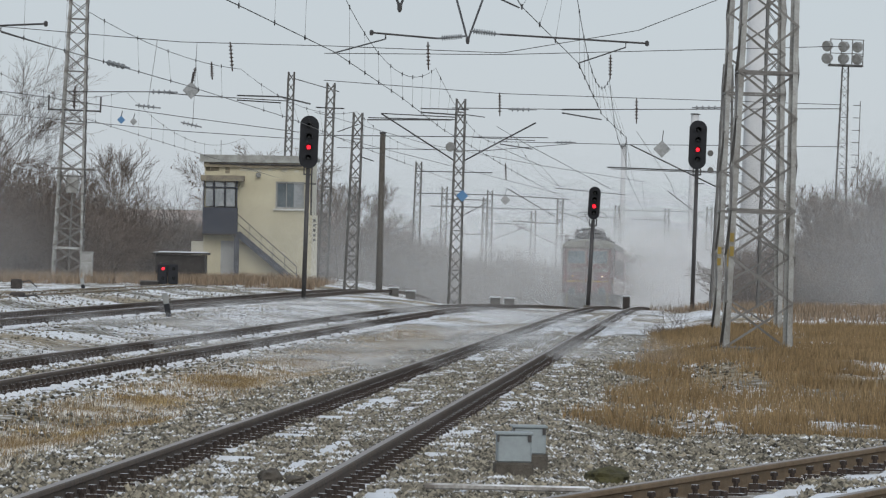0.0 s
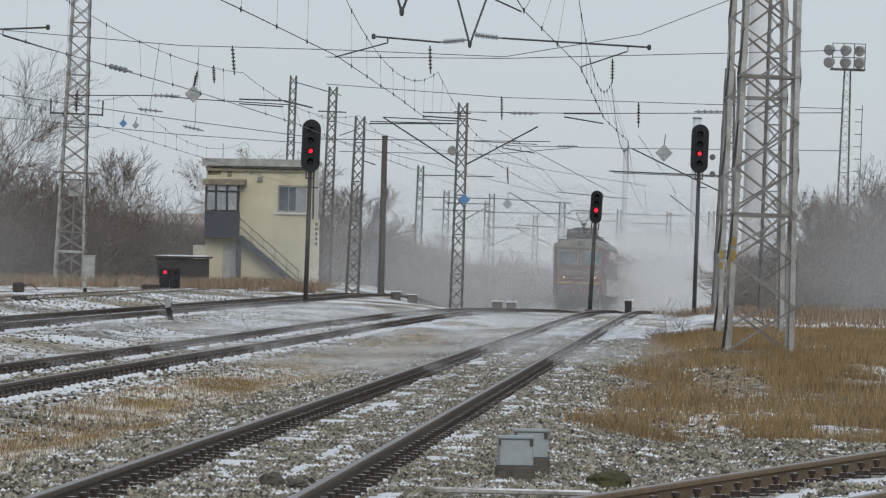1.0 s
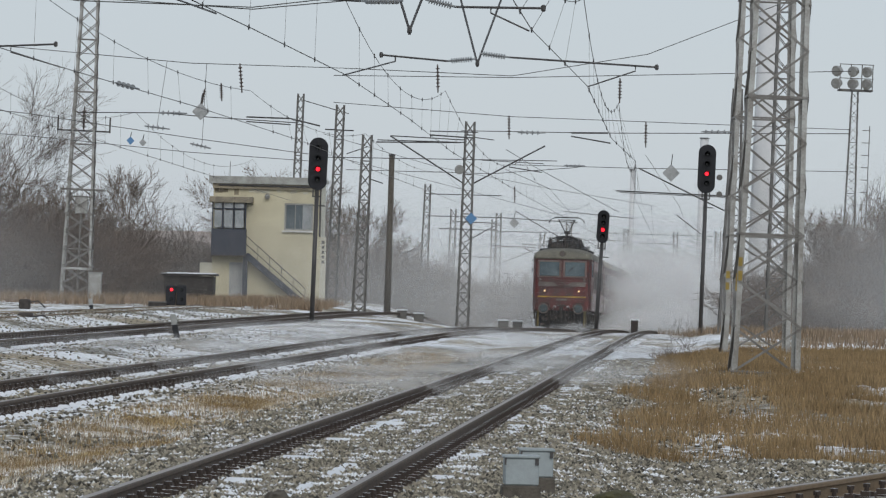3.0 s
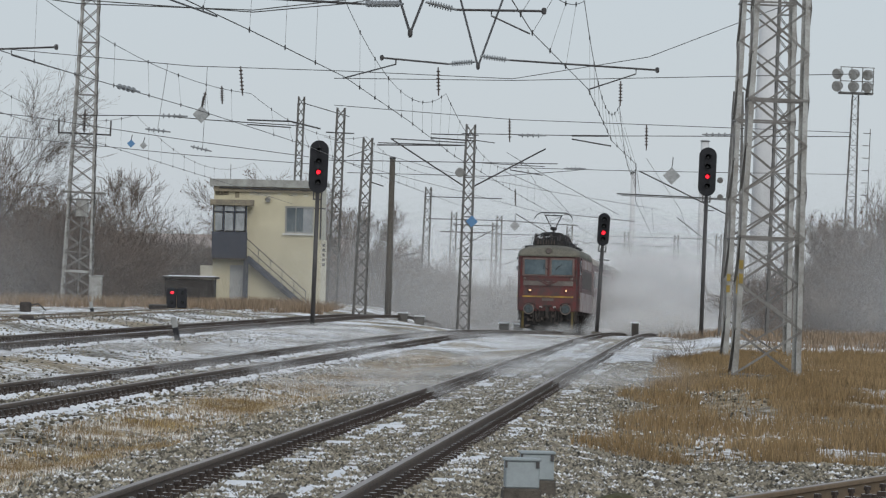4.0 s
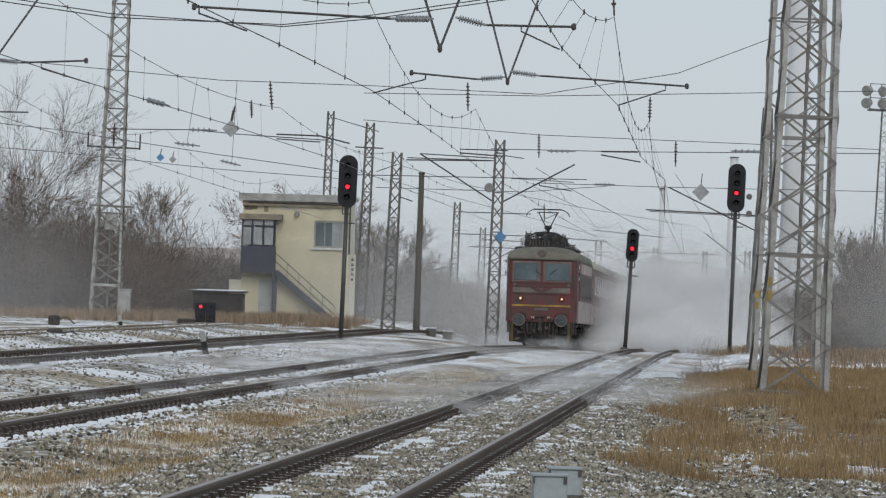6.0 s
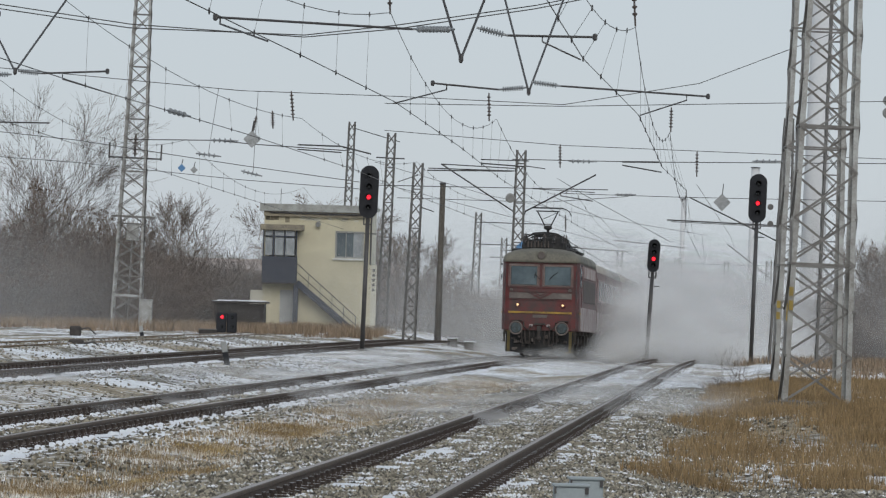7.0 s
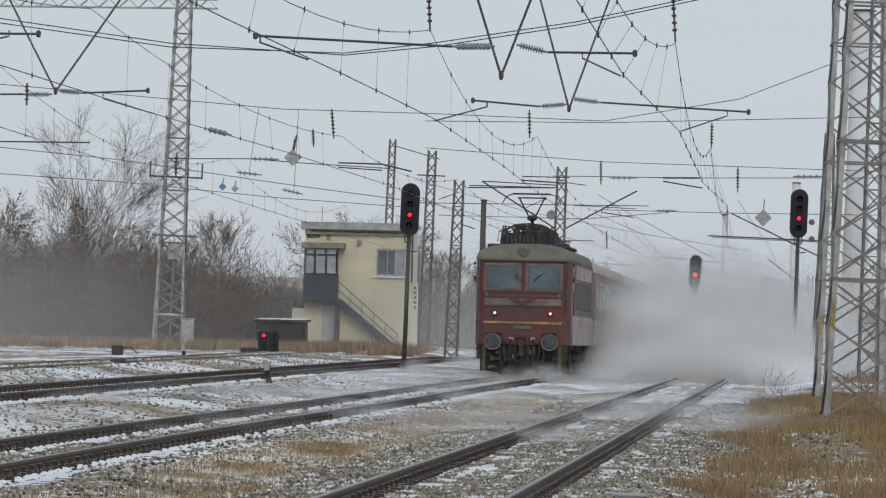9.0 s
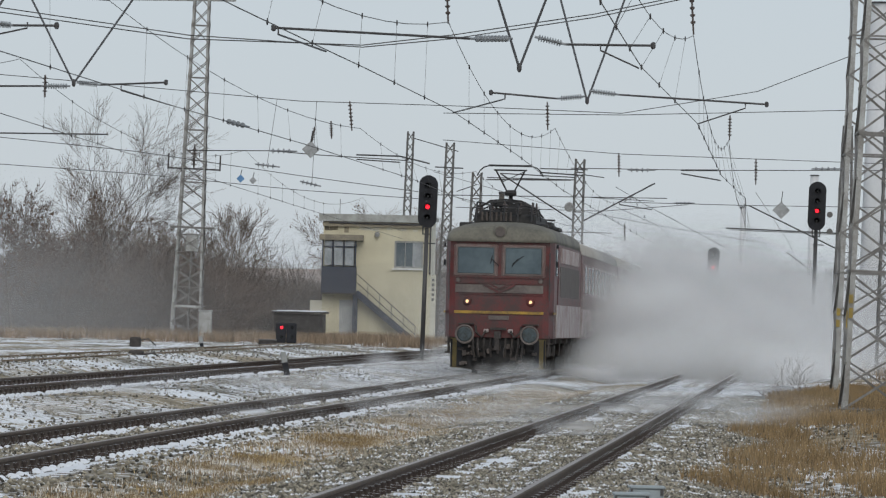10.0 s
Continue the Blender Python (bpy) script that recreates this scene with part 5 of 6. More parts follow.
def weedy(rng):
    x = rng.uniform(-34, -6)
    return x, 236 + 14 * noise.noise((x * 0.25, 3, 0)) + 62 * rng.random() ** 1.3


blades("dead_grass", "dense ochre dead grass beside the straight track", 185000, right_field, 0.2, STRAW, 0.007, -0.10)
blades("frosted_grass", "pale frosted grass between the two tracks", 75000, left_strip, 0.09, STRAWPALE, 0.007, 0.0)
blades("dead_grass", "short ochre grass between the two tracks", 60000, left_strip, 0.10, STRAW, 0.007, 0.12)
blades("dead_grass", "brown dead weeds below the thicket", 24000, weedy, 0.55, WEED, 0.018, 0.0)
blades("dead_grass", "brown weeds at the foot of the overgrown bank", 12000, lambda r: (r.uniform(9, 26), r.uniform(130, 225)), 0.36, WEED, 0.02)


def brush(at, n, w, h, seed, label):
    rng = np.random.default_rng(seed)
    b = thing("brush_pile", label, "brush", at)
    segs = []
    for _ in range(n):
        p = np.array((rng.normal(0, w * 0.4), rng.normal(0, 0.4), -0.1))
        d = np.array((rng.normal(0, 0.5), rng.normal(0, 0.3), 1.0))
        grow(p, d / np.linalg.norm(d), h * rng.uniform(0.3, 0.6), 0.007, 1, segs, rng, 0.5, 0.02)
    limbs_mesh("brushwood", segs, TWIG, b, 0.003)


brush((5.49, 122, -0.27), 34, 0.6, 0.65, 71, "dry brown weeds beside the gantry tower")
brush((6.47, 140, -0.27), 12, 0.4, 1.4, 77, "tall thin weeds beside the signal post")
brush((5.09, 122, -0.27), 30, 0.3, 0.6, 73, "tuft of dry weeds beside the rail")
brush((0.53, 112, -0.27), 50, 0.4, 0.35, 75, "dry weeds between the two tracks")
logs = thing("log_pile", "dark old sleepers thrown in the grass", "timber", (6.44, 125, -0.27))
for i, (x, rz, z) in enumerate(((0, 4, 0.1), (0.3, -9, 0.22), (-0.4, 14, 0.1))):
    part("log", box(bmesh.new(), (x, 0.3 * i, z), (0.7, 0.15, 0.09), 0.02, pose(0, 0, 0, 0, 0, rz)), UNDER, logs)
for px, n in (((11.72, 150, -0.27), 12), ((9.3, 112, -0.27), 8)):
    b = thing("branch_heap", "heap of cut snowy branches on the grass", "brush", px)
    for i in range(n):
        x, a = RNG.uniform(-1.4, 1.4), RNG.uniform(-0.4, 0.4)
        part("branch", tube(bmesh.new(), [(x - 0.8, RNG.uniform(-0.5, 0.5), 0.05), (x, RNG.uniform(-0.5, 0.5), 0.12 + 0.05 * (i % 5)), (x + 0.9, RNG.uniform(-0.5, 0.5), 0.08 + a * 0.2)], 0.016, 5, 0.006), TIMBER, b)


def ballast(name, count, spot, size, seed):
    rng = np.random.default_rng(seed)
    base = np.array([(0, 0, 1), (0.9, 0, 0.1), (0, 0.9, 0.0), (-0.9, 0, 0.1), (0, -0.9, 0.05), (0, 0, -0.8)])
    tri = np.array([(0, 1, 2), (0, 2, 3), (0, 3, 4), (0, 4, 1), (5, 2, 1), (5, 3, 2), (5, 4, 3), (5, 1, 4)])
    c = []
    while len(c) < count:
        x, y = spot(rng)
        c.append((x, y, ground_z(x, y)))
    c = np.array(c)
    s = size * rng.uniform(0.55, 1.35, (count, 1, 3)) * np.array((1, 1, 0.75))
    v = base[None] * s * rng.uniform(0.75, 1.25, (count, 6, 1))
    a = rng.uniform(0, 6.28, count)
    ca, sa = np.cos(a)[:, None], np.sin(a)[:, None]
    v = np.stack([v[..., 0] * ca - v[..., 1] * sa, v[..., 0] * sa + v[..., 1] * ca, v[..., 2]], -1) + c[:, None] + np.array((0, 0, size * 0.25))
    f = (np.arange(count)[:, None, None] * 6 + tri[None]).reshape(-1, 3)
    ob = raw_mesh(name, v.reshape(-1, 3), f, STONE)
    return tagged(ob, "loose grey-brown ballast stones dusted with snow", "gravel", kind="stuff")


def bed_a(rng):
    y = 27 + 60 * rng.random() ** 1.6
    return line_a(y) + rng.normal(0, 1.25), y


def bed_near(rng):
    y = 27 + 26 * rng.random() ** 1.2
    return rng.uniform(-0.6, 6.5), y


def bed_b(rng):
    y = 45 + 60 * rng.random() ** 1.4
    return line_b(y) + rng.normal(0, 0.8), y


ballast("ballast", 72000, bed_a, 0.036, 81)
ballast("ballast", 52000, bed_near, 0.034, 83)
ballast("ballast", 9000, bed_b, 0.036, 85)


def verge(rng):
    y = 40 + 75 * rng.random() ** 1.3
    return line_a(y) + rng.normal(0.3, 1.8), y


ballast("ballast", 34000, verge, 0.034, 87)


def middle_ground(rng):
    y = 62 + 90 * rng.random() ** 1.3
    return line_c(y) + 1.2 + (line_b(y) - 1.4 - line_c(y)) * rng.random(), y


ballast("rubble", 3000, middle_ground, 0.035, 89)


def siding_ground(rng):
    y = 95 + 135 * rng.random() ** 1.2
    return line_e(y) - 3 + (line_c(y) - line_e(y) + 2) * rng.random(), y


ballast("rubble", 4500, siding_ground, 0.04, 93)

# ---------------------------------------------------------------- the train


def side_section(w, z0, ze, zc, n=7):
    """Half-round roofed cross-section, counted round: width w, floor z0, eaves ze, crown zc."""
    pts = [(-w, z0), (w, z0), (w, ze)]
    for i in range(1, n):
        a = math.pi * i / n
        pts.append((w * math.copysign(abs(math.cos(a)) ** 0.75, math.cos(a)), ze + (zc - ze) * math.sin(a) ** 0.8))
    pts.append((-w, ze))
    return pts


def wheelset(parent, y, r=0.6):
    bm = bmesh.new()
    for x in (-0.76, 0.76):
        s = math.copysign(1, x)
        lathe(bm, [(0, r + 0.03), (0.2, r + 0.03), (0.25, r), (1, r - 0.01)], (x - 0.07 * s, 0, 0), (x + 0.07 * s, 0, 0), 20)
    tube(bm, [(-0.8, 0, 0), (0.8, 0, 0)], 0.08, 8)
    box(bm, (0.84, 0, 0.3), (0.03, 0.08, 0.25))
    ob = part("wheelset", bm, UNDER, parent)
    ob.matrix_basis = pose(0, y, r)
    return ob


def locomotive():
    L = thing("locomotive", "grimy red electric locomotive with raised pantograph", "locomotive")
    w, yf, yr = 1.47, 0.62, 16.1
    # red body from solebar to eaves, nose corners drawn in
    ring = lambda ww, y: [(-ww, y, 0.98), (ww, y, 0.98), (ww, y, 3.58), (-ww, y, 3.58)]
    part("body", loft(bmesh.new(), [ring(w - 0.28, yf), ring(w - 0.12, yf + 0.05), ring(w, yf + 0.35), ring(w, yr - 0.35), ring(w - 0.28, yr)]), LOCORED, L, "grimy red body shell")
    roof = lambda ww, y, zc: [(x, y, z) for x, z in side_section(ww, 3.57, 3.66, zc, 11)]
    part("roof", loft(bmesh.new(), [roof(w - 0.20, yf - 0.10, 3.72), roof(w - 0.10, yf - 0.02, 3.90), roof(w - 0.03, yf + 0.18, 4.02), roof(w + 0.02, yf + 0.5, 4.09), roof(w + 0.02, yf + 1.4, 4.14), roof(w + 0.02, yr - 1.4, 4.14), roof(w - 0.26, yr + 0.04, 3.76)]), LOCOROOF, L, "sooty olive-grey roof", True)
    # windscreens in dark rubber frames
    for s in (-1, 1):
        f = part("windscreen_frame", boxes(((s * 0.645, yf - 0.02, 3.06), (1.2, 0.07, 0.90)), bevel=0.05), LOCOFRAME, L, "dusty grey-red windscreen surround")
        part("windscreen", boxes(((s * 0.645, yf - 0.055, 3.06), (0.98, 0.03, 0.70)), bevel=0.014), LOCOPANE, f, "dusky windscreen glass")
        part("rubber_seal", boxes(((s * 0.645, yf - 0.052, 3.43), (1.04, 0.035, 0.03)), ((s * 0.645, yf - 0.052, 2.69), (1.04, 0.035, 0.03)), ((s * 0.645 - 0.505, yf - 0.052, 3.06), (0.03, 0.035, 0.71)), ((s * 0.645 + 0.505, yf - 0.052, 3.06), (0.03, 0.035, 0.71))), LOCOGREY, f)
        part("wiper", tube(bmesh.new(), [(s * 0.18 + 0.16, yf - 0.085, 2.92), (s * 0.36 + 0.13, yf - 0.09, 3.12)], 0.014), BLACK, f)
        part("wiper_blade", tube(bmesh.new(), [(s * 0.30 + 0.05, yf - 0.085, 2.98), (s * 0.42 + 0.22, yf - 0.085, 3.20)], 0.012), BLACK, f)
        part("headlight", lathe(bmesh.new(), [(0, 0.11), (0.5, 0.11), (1, 0.09)], (s * 0.86, yf, 1.95), (s * 0.86, yf - 0.08, 1.95), 16), LOCORED, L)
        part("headlight_lens", lathe(bmesh.new(), [(0, 0.045), (1, 0.03)], (s * 0.86, yf - 0.075, 1.95), (s * 0.86, yf - 0.11, 1.95), 14), WARMLIGHT, L, "lit warm headlight")
        part("marker_lamp", lathe(bmesh.new(), [(0, 0.07), (1, 0.05)], (s * 1.12, yf, 2.52), (s * 1.12, yf - 0.06, 2.52), 10), LOCOGREY, L)
        b = part("buffer", lathe(bmesh.new(), [(0, 0.14), (0.55, 0.14), (0.6, 0.10), (0.85, 0.10), (0.86, 0.25), (1, 0.24)], (s * 0.875, yf - 0.02, 1.06), (s * 0.875, 0.0, 1.06), 18), UNDER, L, "dark round buffer")
        part("buffer_snow", lathe(bmesh.new(), [(0, 0.2), (1, 0.17)], (s * 0.875, 0.0, 1.06), (s * 0.875, -0.015, 1.06), 16), BUFFERFACE, b, "blue-grey greasy buffer face")
        part("handrail", tube(bmesh.new(), [(s * 1.36, yf - 0.04, 2.0), (s * 1.36, yf - 0.08, 3.3)], 0.018), DARKSTEEL, L)
        part("buffer_rim", loft(bmesh.new(), [[(s * 0.875 + r * math.cos(a), y, 1.06 + r * math.sin(a)) for a in [math.pi * j / 10 for j in range(20)]] for r, y in ((0.21, -0.004), (0.235, -0.018), (0.262, -0.004), (0.255, 0.03))], cap=False), LOCOGREY, b, "worn pale buffer rim")
        part("step_ladder", boxes(((s * 1.36, yf + 0.12, 0.78), (0.05, 0.05, 0.5)), ((s * 1.36, yf + 0.42, 0.78), (0.05, 0.05, 0.5)), ((s * 1.38, yf + 0.27, 0.56), (0.14, 0.36, 0.04)), ((s * 1.38, yf + 0.27, 0.84), (0.14, 0.36, 0.04))), UNDER, L)
        part("jumper_cable", tube(bmesh.new(), [(s * 0.62, yf - 0.02, 1.28), (s * 0.60, yf - 0.16, 1.12), (s * 0.44, yf - 0.18, 0.98), (s * 0.34, yf - 0.10, 1.16)], 0.03), UNDER, L)
        part("lamp_bracket", boxes(((s * 0.33, yf - 0.05, 1.16), (0.14, 0.08, 0.10)), bevel=0.02), CAKED, L, "snow-caked hose bracket")
        part("tread_plate", boxes(((s * 0.875, yf - 0.12, 1.34), (0.42, 0.22, 0.03))), UNDER, L)
        part("brake_block", boxes(((s * 0.76, yf + 0.75, 0.55), (0.16, 0.14, 0.5)), ((s * 0.95, yf + 0.5, 0.42), (0.2, 0.3, 0.22)), bevel=0.03), UNDER, L)
        part("mirror", boxes(((s * 1.53, yf + 0.5, 3.0), (0.06, 0.04, 0.16)), ((s * 1.53, yf + 0.5, 3.48), (0.06, 0.04, 0.1))), BLACK, L)
        part("plough_end", boxes(((s * 1.14, yf + 0.05, 0.55), (0.30, 0.12, 0.8))), PLOUGHYELLOW, L, "worn yellow and black plough end")
        part("plough_stripe", boxes(((s * 1.05, yf - 0.02, 0.55), (0.14, 0.03, 0.76)), ((s * 1.26, yf - 0.02, 0.55), (0.05, 0.03, 0.76))), BLACK, L)
        # side: cab window, louvre row, dark panel, snow-caked lower panel
        x = s * (w + 0.012)
        part("cab_window", boxes(((x, yf + 1.25, 3.05), (0.03, 0.8, 0.72)), bevel=0.01), LOCOPANE, L)
        part("cab_door", boxes(((x, yf + 2.4, 2.3), (0.03, 0.75, 2.4)), bevel=0.01), LOCORED, L)
        part("side_band", boxes(((x, 9.0, 2.55), (0.03, 10.6, 0.85))), SOOT, L, "dark sooty side panel")
        part("caked_panel", boxes(((x + s * 0.01, 8.6, 1.45), (0.03, 13.5, 0.9))), CAKED, L, "lower side panel caked with snow")
        for i in range(12):
            part("louvre", boxes(((x, 4.3 + 0.86 * i, 3.28), (0.04, 0.6, 0.42)), bevel=0.01), CAKED, L)
        for i in range(5):
            part("step", boxes(((s * 1.42, 2.2 + 2.9 * i, 0.95), (0.1, 0.35, 0.22))), UNDER, L)
    part("grey_band", boxes(((0, yf - 0.012, 2.30), (2.38, 0.04, 0.22))), LOCOGREY, L, "dirty grey front band")
    part("red_trim", boxes(((0, yf - 0.012, 2.62), (2.3, 0.05, 0.05)), ((0, yf - 0.012, 2.45), (2.38, 0.05, 0.03)), ((0, yf - 0.012, 2.15), (2.38, 0.05, 0.03))), LOCORED, L)
    chev = bmesh.new()
    for s in (-1, 1):
        bar(chev, (s * 0.42, yf - 0.05, 2.42), (0, yf - 0.05, 2.20), 0.03, 0.07)
        bar(chev, (s * 0.30, yf - 0.05, 2.45), (0, yf - 0.05, 2.30), 0.03, 0.05)
    part("winged_emblem", chev, LOCORED, L, "red winged emblem")
    part("yellow_stripe", boxes(((0, yf - 0.012, 1.66), (2.42, 0.05, 0.075)), ((w + 0.014, 8, 1.66), (0.03, 14.6, 0.06)), ((-w - 0.014, 8, 1.66), (0.03, 14.6, 0.06))), STRIPE, L, "dull yellow stripe")
    part("number_bar", boxes(((0, yf - 0.012, 1.52), (0.55, 0.05, 0.11))), LOCOGREY, L, "pale number plate bar")
    part("roof_headlight", lathe(bmesh.new(), [(0, 0.22), (0.6, 0.22), (1, 0.16)], (0, yf + 0.3, 3.86), (0, yf - 0.13, 3.84), 16), LOCOROOF, L)
    part("roof_lamp_glass", lathe(bmesh.new(), [(0, 0.15), (1, 0.12)], (0, yf - 0.125, 3.84), (0, yf - 0.15, 3.84), 16), SOOT, L, "dark unlit roof lamp glass")
    part("coupling", bar(bar(boxes(((0, 0.35, 1.05), (0.16, 0.7, 0.2)), ((0, 0.1, 0.86), (0.12, 0.12, 0.4))), (-0.22, yf - 0.1, 1.22), (0.22, yf - 0.1, 1.22), 0.07), (0, yf - 0.25, 1.0), (0, yf - 0.2, 0.55), 0.06), UNDER, L, "screw coupling and hook")
    for x in (-0.68, -0.55, -0.38, -0.2, 0.2, 0.38, 0.55, 0.68):
        part("air_hose", tube(bmesh.new(), [(x, yf - 0.05, 0.95), (x, yf - 0.2, 0.7), (x * 0.92, yf - 0.16, 0.45)], 0.035), UNDER, L)
    rng = np.random.default_rng(23)
    for i in range(34):
        x, z = rng.uniform(-1.05, 1.05), rng.uniform(0.22, 0.92)
        part("pilot_fitting", boxes(((x, yf + 0.06 - 0.12 * rng.random(), z), (rng.uniform(0.05, 0.18), rng.uniform(0.08, 0.2), rng.uniform(0.04, 0.16))), bevel=0.012), (ROOFGEAR, UNDER, SOOT, SOOT, ROOFGEAR, LOCOGREY)[i % 6], L)
    part("pilot", loft(bmesh.new(), [[(-1.25, y, 0.96), (1.25, y, 0.96), (1.12, y, 0.16), (0.5, y, 0.07), (-0.5, y, 0.07), (-1.12, y, 0.16)] for y in (yf + 0.1, yf + 0.3)]), ROOFGEAR, L, "black pilot plate clogged with snow")
    part("solebar", boxes(((0, 8.35, 0.92), (2.7, 15.2, 0.16))), UNDER, L)
    for yb in (4.3, 12.4):
        bg_ = part("bogie_frame", boxes(((-1.08, yb, 0.66), (0.16, 4.6, 0.36)), ((1.08, yb, 0.66), (0.16, 4.6, 0.36)), ((0, yb, 0.66), (2.1, 0.6, 0.3)), bevel=0.03), UNDER, L)
        for dy in (-1.6, 1.6):
            for x in (-1.15, 1.15):
                part("axle_box", boxes(((x, yb + dy, 0.62), (0.2, 0.36, 0.36)), bevel=0.04), UNDER, bg_)
                part("spring", lathe(bmesh.new(), [(0, 0.1)] + [(k / 10 + 0.05, 0.12 if k % 2 else 0.09) for k in range(9)] + [(1, 0.1)], (x, yb + dy + 0.4, 0.5), (x, yb + dy + 0.4, 0.95), 8), UNDER, bg_)
    wheels = [wheelset(L, y) for y in (2.7, 5.9, 10.8, 14.0)]
    # roof equipment: low casings, insulators, looped busbars, pantographs
    hood = part("roof_hood", boxes(((0.0, 5.2, 4.22), (1.7, 5.6, 0.30)), ((0.30, 3.4, 4.46), (0.85, 1.3, 0.26)), ((-0.42, 3.0, 4.40), (0.55, 0.9, 0.16)), ((0.1, 6.4, 4.46), (1.2, 2.2, 0.24)), bevel=0.05), ROOFGEAR, L, "dark roof equipment casing")
    for i in range(7):
        part("cooling_rib", boxes(((-0.62 + 0.13 * i, 2.36, 4.3), (0.05, 0.08, 0.24))), SOOT, hood)
    for i in range(15):
        x, y = (-0.76 + 0.38 * (i % 5)), 2.2 + 1.0 * (i // 5) + 0.15 * (i % 2)
        insulator("roof_insulator", "", (x, y, 4.34), (x, y, 4.60 + 0.06 * (i % 3)), PORCELAIN, 4, 0.085, L)
    for x in (-0.76, -0.38, 0.0, 0.38, 0.76):
        part("busbar", tube(bmesh.new(), [(x, 1.9, 4.15), (x, 2.05, 4.5), (x, 2.3, 4.68), (x * 0.9, 4.0, 4.70), (x * 0.8, 5.2, 4.66), (x, 7.6, 4.4)], 0.024), ROOFGEAR, L)
    for y, zt, ww in ((2.2, 4.66, 0.8), (2.75, 4.74, 0.72), (3.5, 4.72, 0.8), (4.3, 4.70, 0.7)):
        part("roof_rail", tube(bmesh.new(), [(-ww - 0.12, y, 4.2), (-ww - 0.08, y, 4.5), (-ww * 0.6, y, zt), (0, y, zt + 0.04), (ww * 0.6, y, zt), (ww + 0.08, y, 4.5), (ww + 0.12, y, 4.2)], 0.022), ROOFGEAR, L)
    part("roof_vent", boxes(((-1.0, 2.4, 4.05), (0.45, 0.7, 0.14)), ((1.0, 2.2, 4.05), (0.4, 0.6, 0.12)), ((1.12, 4.6, 4.06), (0.3, 1.8, 0.10)), ((1.12, 7.6, 4.06), (0.3, 1.8, 0.10)), bevel=0.03), ROOFGEAR, L)
    yp = 4.6
    pan = part("pantograph", boxes(((0, yp, 4.66), (1.0, 1.4, 0.07))), ROOFGEAR, L, "raised dark pantograph")
    part("lower_arm", tube(bmesh.new(), [(0, yp + 0.5, 4.68), (0, yp + 0.1, 4.98)], 0.055), ROOFGEAR, pan)
    part("knuckle", lathe(bmesh.new(), [(0, 0.05), (0.3, 0.09), (0.7, 0.09), (1, 0.05)], (-0.16, yp + 0.1, 5.0), (0.16, yp + 0.1, 5.0), 8), ROOFGEAR, pan)
    for s in (-1, 1):
        part("upper_arm", tube(bmesh.new(), [(s * 0.08, yp + 0.1, 5.0), (s * 0.40, yp - 0.2, 5.62)], 0.024), ROOFGEAR, pan)
        part("horn_end", tube(bmesh.new(), [(s * 0.58, yp - 0.25, 5.75), (s * 0.74, yp - 0.25, 5.70), (s * 0.85, yp - 0.25, 5.60), (s * 0.92, yp - 0.25, 5.46)], 0.02), ROOFGEAR, pan)
    part("cross_stay", tube(bmesh.new(), [(-0.24, yp - 0.05, 5.3), (0.40, yp - 0.2, 5.6)], 0.012), ROOFGEAR, pan)
    for dy in (-0.35, 0.0):
        part("contact_strip", boxes(((0, yp + dy, 5.755), (1.2, 0.05, 0.045))), ROOFGEAR, pan)
    part("cross_tube", tube(bmesh.new(), [(-0.46, yp - 0.2, 5.63), (0.46, yp - 0.2, 5.63)], 0.026), ROOFGEAR, pan)
    part("folded_pantograph", boxes(((0, 13.0, 4.3), (1.5, 1.8, 0.12)), ((0, 12.4, 4.42), (1.7, 0.06, 0.05))), ROOFGEAR, L)
    return L, wheels


def coach():
    c = thing("passenger_coach", "dull red passenger coach half hidden in blown snow", "railway coach", group="coaches of the train")
    w, n = 1.42, 24.4
    part("body", loft(bmesh.new(), [[(-w, y, 0.95), (w, y, 0.95), (w, y, 3.5), (-w, y, 3.5)] for y in (0.3, n - 0.3)]), COACHRED, c)
    part("roof", loft(bmesh.new(), [[(x, y, z) for x, z in side_section(w + 0.01, 3.49, 3.52, 4.05, 11)] for y in (0.25, n - 0.25)]), COACHROOF, c, "dusty grey-brown roof", True)
    for s in (-1, 1):
        for i in range(10):
            f = part("window", boxes(((s * (w + 0.008), 2.6 + 2.1 * i, 2.75), (0.03, 1.35, 0.95)), bevel=0.01), CAKED, c)
            part("pane", boxes(((s * (w + 0.02), 2.6 + 2.1 * i, 2.75), (0.03, 1.2, 0.8)), bevel=0.008), PANE, f)
        for y in (1.0, n - 1.0):
            part("door", boxes(((s * (w + 0.008), y, 2.15), (0.03, 0.8, 2.2)), bevel=0.01), COACHRED, c)
        part("caked_panel", boxes(((s * (w + 0.012), n / 2, 1.45), (0.03, n - 1, 0.8))), CAKED, c)
    part("gangway", boxes(((0, 0.12, 2.1), (1.1, 0.4, 2.2)), bevel=0.05), UNDER, c)
    part("underframe", boxes(((0, n / 2, 0.8), (2.3, n - 1.2, 0.3)), ((0, n / 2, 0.55), (2.0, 7.0, 0.4))), UNDER, c)
    for yb in (3.4, n - 3.4):
        b = part("bogie_frame", boxes(((-1.0, yb, 0.55), (0.14, 3.2, 0.25)), ((1.0, yb, 0.55), (0.14, 3.2, 0.25)), ((0, yb, 0.6), (2.0, 0.4, 0.25))), UNDER, c)
        for dy in (-1.25, 1.25):
            bm = bmesh.new()
            for x in (-0.76, 0.76):
                lathe(bm, [(0, 0.46), (1, 0.46)], (x - 0.06, yb + dy, 0.46), (x + 0.06, yb + dy, 0.46), 16)
            part("wheels", bm, UNDER, b)
    return c


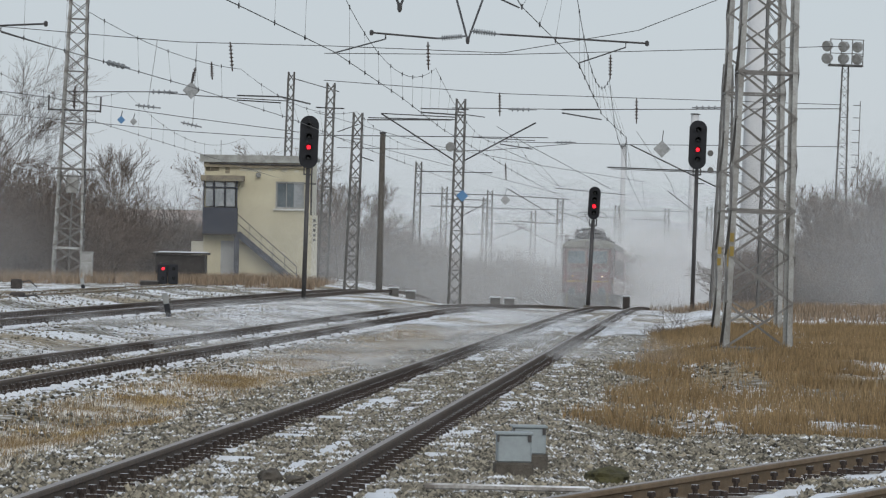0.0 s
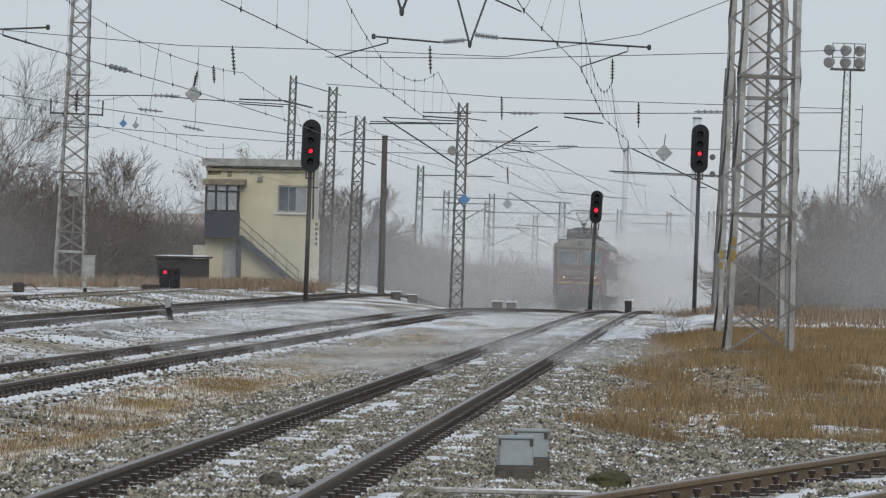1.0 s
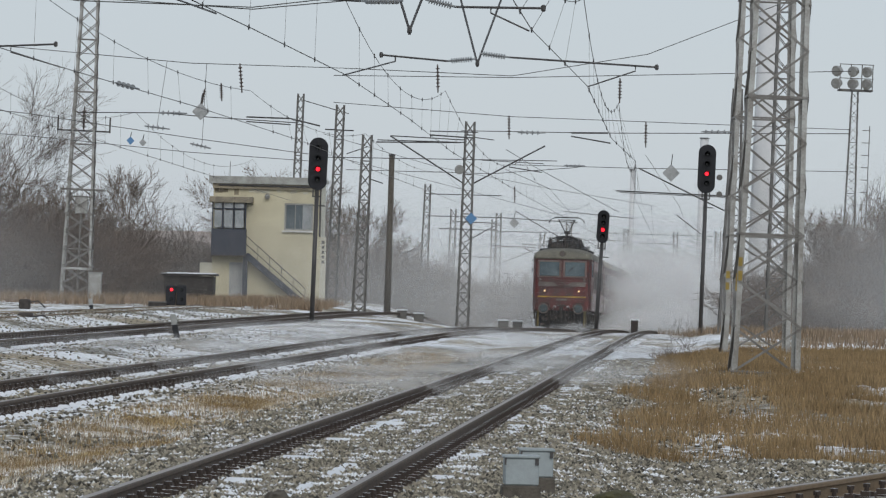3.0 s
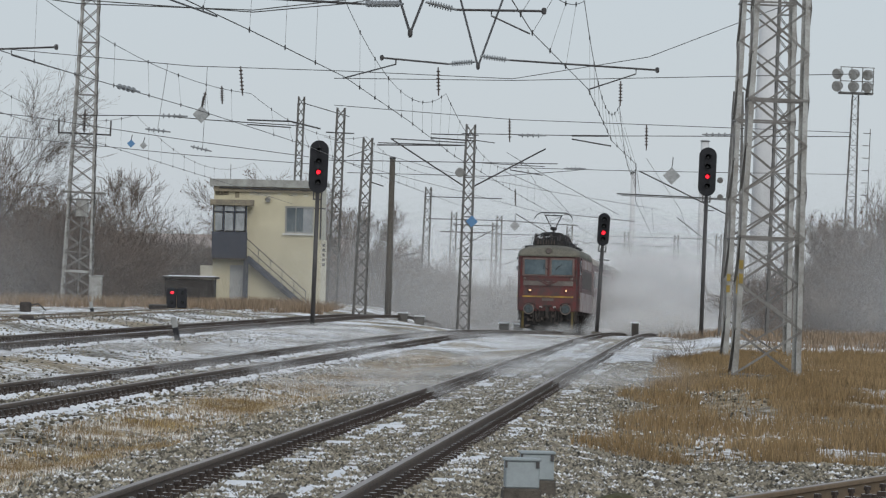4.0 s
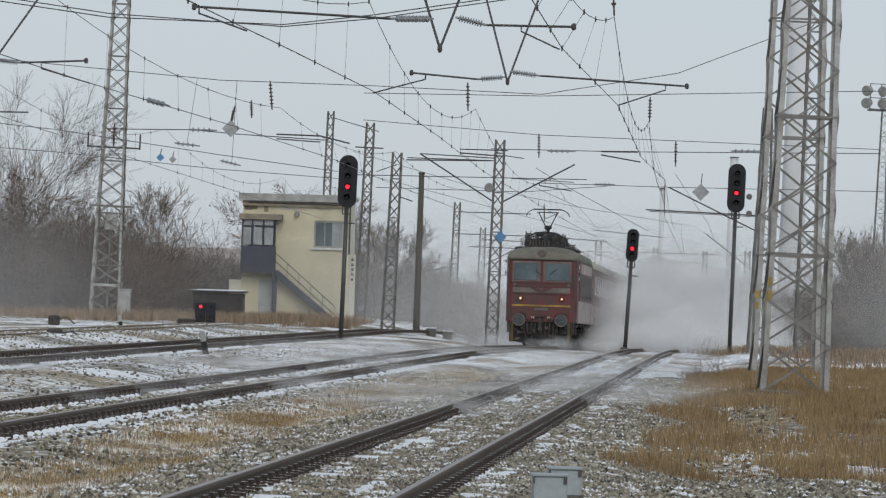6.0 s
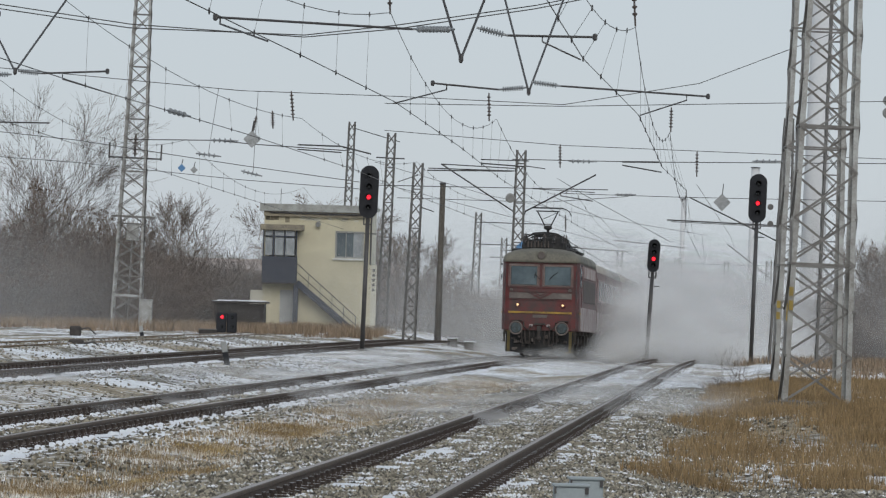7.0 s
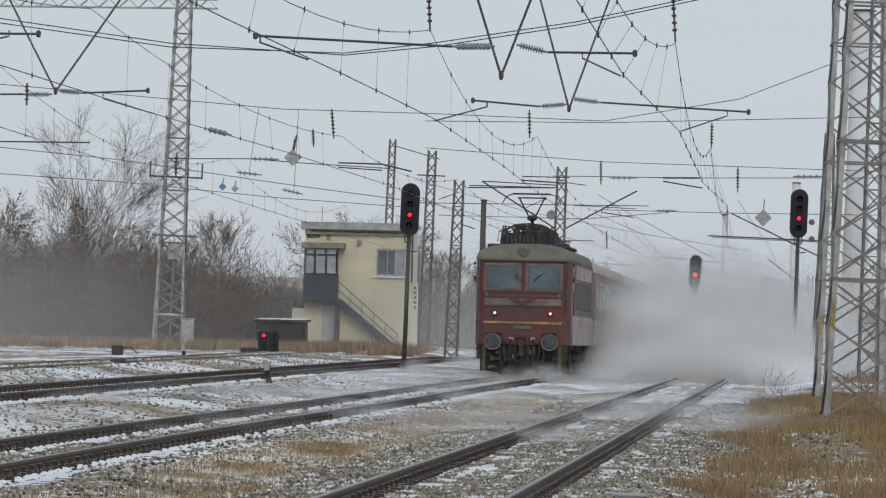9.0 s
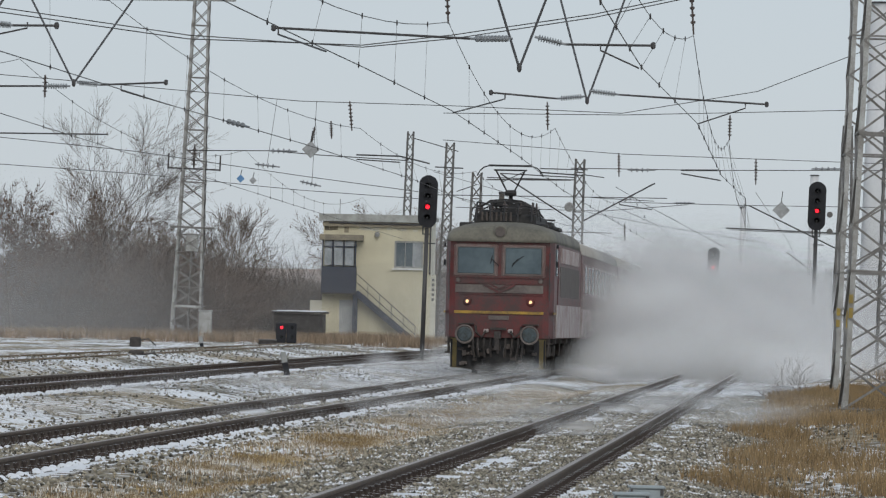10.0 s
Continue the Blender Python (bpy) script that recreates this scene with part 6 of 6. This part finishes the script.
LOCO, WHEELS = locomotive()
COACH = coach()
COACHES = [COACH] + [copy_thing(COACH, Matrix()) for _ in range(2)]


# ---------------------------------------------------------------- blown snow


def mist(name, label, puffs, mat):
    """Blown snow as soft puffs: rows of centre and radii; every puff keeps its own coordinates."""
    us, vs = 18, 10
    ball = np.array([(math.sin(math.pi * j / vs) * math.cos(2 * math.pi * i / us), math.sin(math.pi * j / vs) * math.sin(2 * math.pi * i / us), math.cos(math.pi * j / vs)) for j in range(vs + 1) for i in range(us)])
    quad = np.array([(j * us + i, j * us + (i + 1) % us, (j + 1) * us + (i + 1) % us, (j + 1) * us + i) for j in range(vs) for i in range(us)])
    puffs = np.asarray(puffs, float)
    v = ball[None] * puffs[:, None, 3:] + puffs[:, None, :3]
    f = (np.arange(len(puffs))[:, None, None] * len(ball) + quad[None]).reshape(-1, 4)
    ob = raw_mesh(name, v.reshape(-1, 3), f, mat)
    at = ob.data.attributes.new("puff", "FLOAT_VECTOR", "POINT")
    at.data.foreach_set("vector", np.tile(ball, (len(puffs), 1)).astype(np.float32).ravel())
    ob.data.polygons.foreach_set("use_smooth", np.ones(len(f), bool))
    return tagged(ob, label, "blown snow", kind="stuff")


def plume(n, y0, y1, x_in, x_out, top, seed, size=(1.0, 2.2)):
    """Snow whirled up beside and behind the train; y runs back from the engine's front."""
    rng = np.random.default_rng(seed)
    rows = []
    for _ in range(n):
        k = rng.random()
        y = y0 + (y1 - y0) * k
        e = rng.beta(1.1, 1.3)
        r = rng.uniform(*size) * (0.6 + 0.4 * min(1, (y - y0 + 4) / 16))
        z = top * rng.random() ** 1.6 * (0.35 + 0.65 * min(1, (y - y0 + 3) / 18)) * (1.05 - 0.5 * e)
        rows.append((x_in + (x_out - x_in) * e, y, max(z - r * 0.2, 0.1), r * 1.25, r * 1.6, r * 0.8))
    return mist("snow_cloud", "cloud of powder snow whirled up by the train", rows, POWDER)


PLUMES = [
    (plume(135, 7, 42, 2.6, 8.8, 3.0, 1, (1.2, 2.7)), 0.0),
    (plume(140, 0, 45, -0.3, 10.0, 4.6, 2, (1.7, 3.3)), 34.0),
    (plume(100, 0, 70, -2.5, 10.5, 6.2, 3, (2.0, 3.8)), 78.0),
    (plume(24, 26, 52, 3.4, 8.5, 4.9, 8, (1.9, 3.0)), 0.0),
    (plume(9, 10, 45, -2.4, -5.0, 0.7, 4, (0.6, 1.0)), 0.0),
    (plume(9, -1.5, 5, -1.6, 3.4, 0.2, 6, (0.4, 0.8)), 0.0),
]


def low_veil():
    rng = np.random.default_rng(91)
    rows = []
    for _ in range(70):
        y = rng.uniform(75, 175)
        x = rng.uniform(line_b(y) - 5, line_a(y) + 1.6)
        rows.append((x, y, ground_z(x, y) + 0.1, rng.uniform(1.0, 2.6), rng.uniform(2, 5), rng.uniform(0.12, 0.3)))
    return mist("snow_veil", "thin veil of snow snaking over the ground", rows, VEIL)


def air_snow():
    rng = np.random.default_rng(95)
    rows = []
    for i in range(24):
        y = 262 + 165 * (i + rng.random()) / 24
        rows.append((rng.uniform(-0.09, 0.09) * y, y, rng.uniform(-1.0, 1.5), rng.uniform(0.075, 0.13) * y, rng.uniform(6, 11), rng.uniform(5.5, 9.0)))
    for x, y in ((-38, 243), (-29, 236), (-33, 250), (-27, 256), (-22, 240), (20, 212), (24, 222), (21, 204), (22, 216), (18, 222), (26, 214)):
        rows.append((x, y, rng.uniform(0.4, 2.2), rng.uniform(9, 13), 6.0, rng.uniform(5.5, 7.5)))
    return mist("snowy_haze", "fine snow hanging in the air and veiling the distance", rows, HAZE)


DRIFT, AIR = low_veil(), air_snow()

# ---------------------------------------------------------------- movement


def front_at(t):
    """How far away the engine's front is."""
    return 300 - 11.5 * t - 0.45 * t * t


def on_track(y, long):
    x0, x1 = line_b(y), line_b(y + long)
    z0, z1 = rail_z(x0, y), rail_z(x1, y + long)
    return pose(x0, y, z0, math.degrees(math.atan((z1 - z0) / long)), 0, -math.degrees(math.atan((x1 - x0) / long)))


def motions():
    times = [0.5 * i for i in range(21)]
    walk(LOCO, [(t, on_track(front_at(t), 16.7)) for t in times])
    for i, c in enumerate(COACHES):
        walk(c, [(t, on_track(front_at(t) + 17.0 + 24.6 * i, 24.4)) for t in times])
    for cloud, back in PLUMES:
        walk(cloud, [(t, on_track(front_at(t) + back, 30)) for t in times])
    for wheel in WHEELS:
        y, z = wheel.matrix_basis.translation.y, wheel.matrix_basis.translation.z
        walk(wheel, [(i / 30, pose(0, y, z, math.degrees((300 - front_at(i / 30)) / 0.6))) for i in range(301)])
    walk(DRIFT, [(0.0, pose(0, 0, 0)), (10.0, pose(1.2, -2.0, 0))])
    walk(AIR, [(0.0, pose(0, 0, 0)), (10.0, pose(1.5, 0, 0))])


motions()
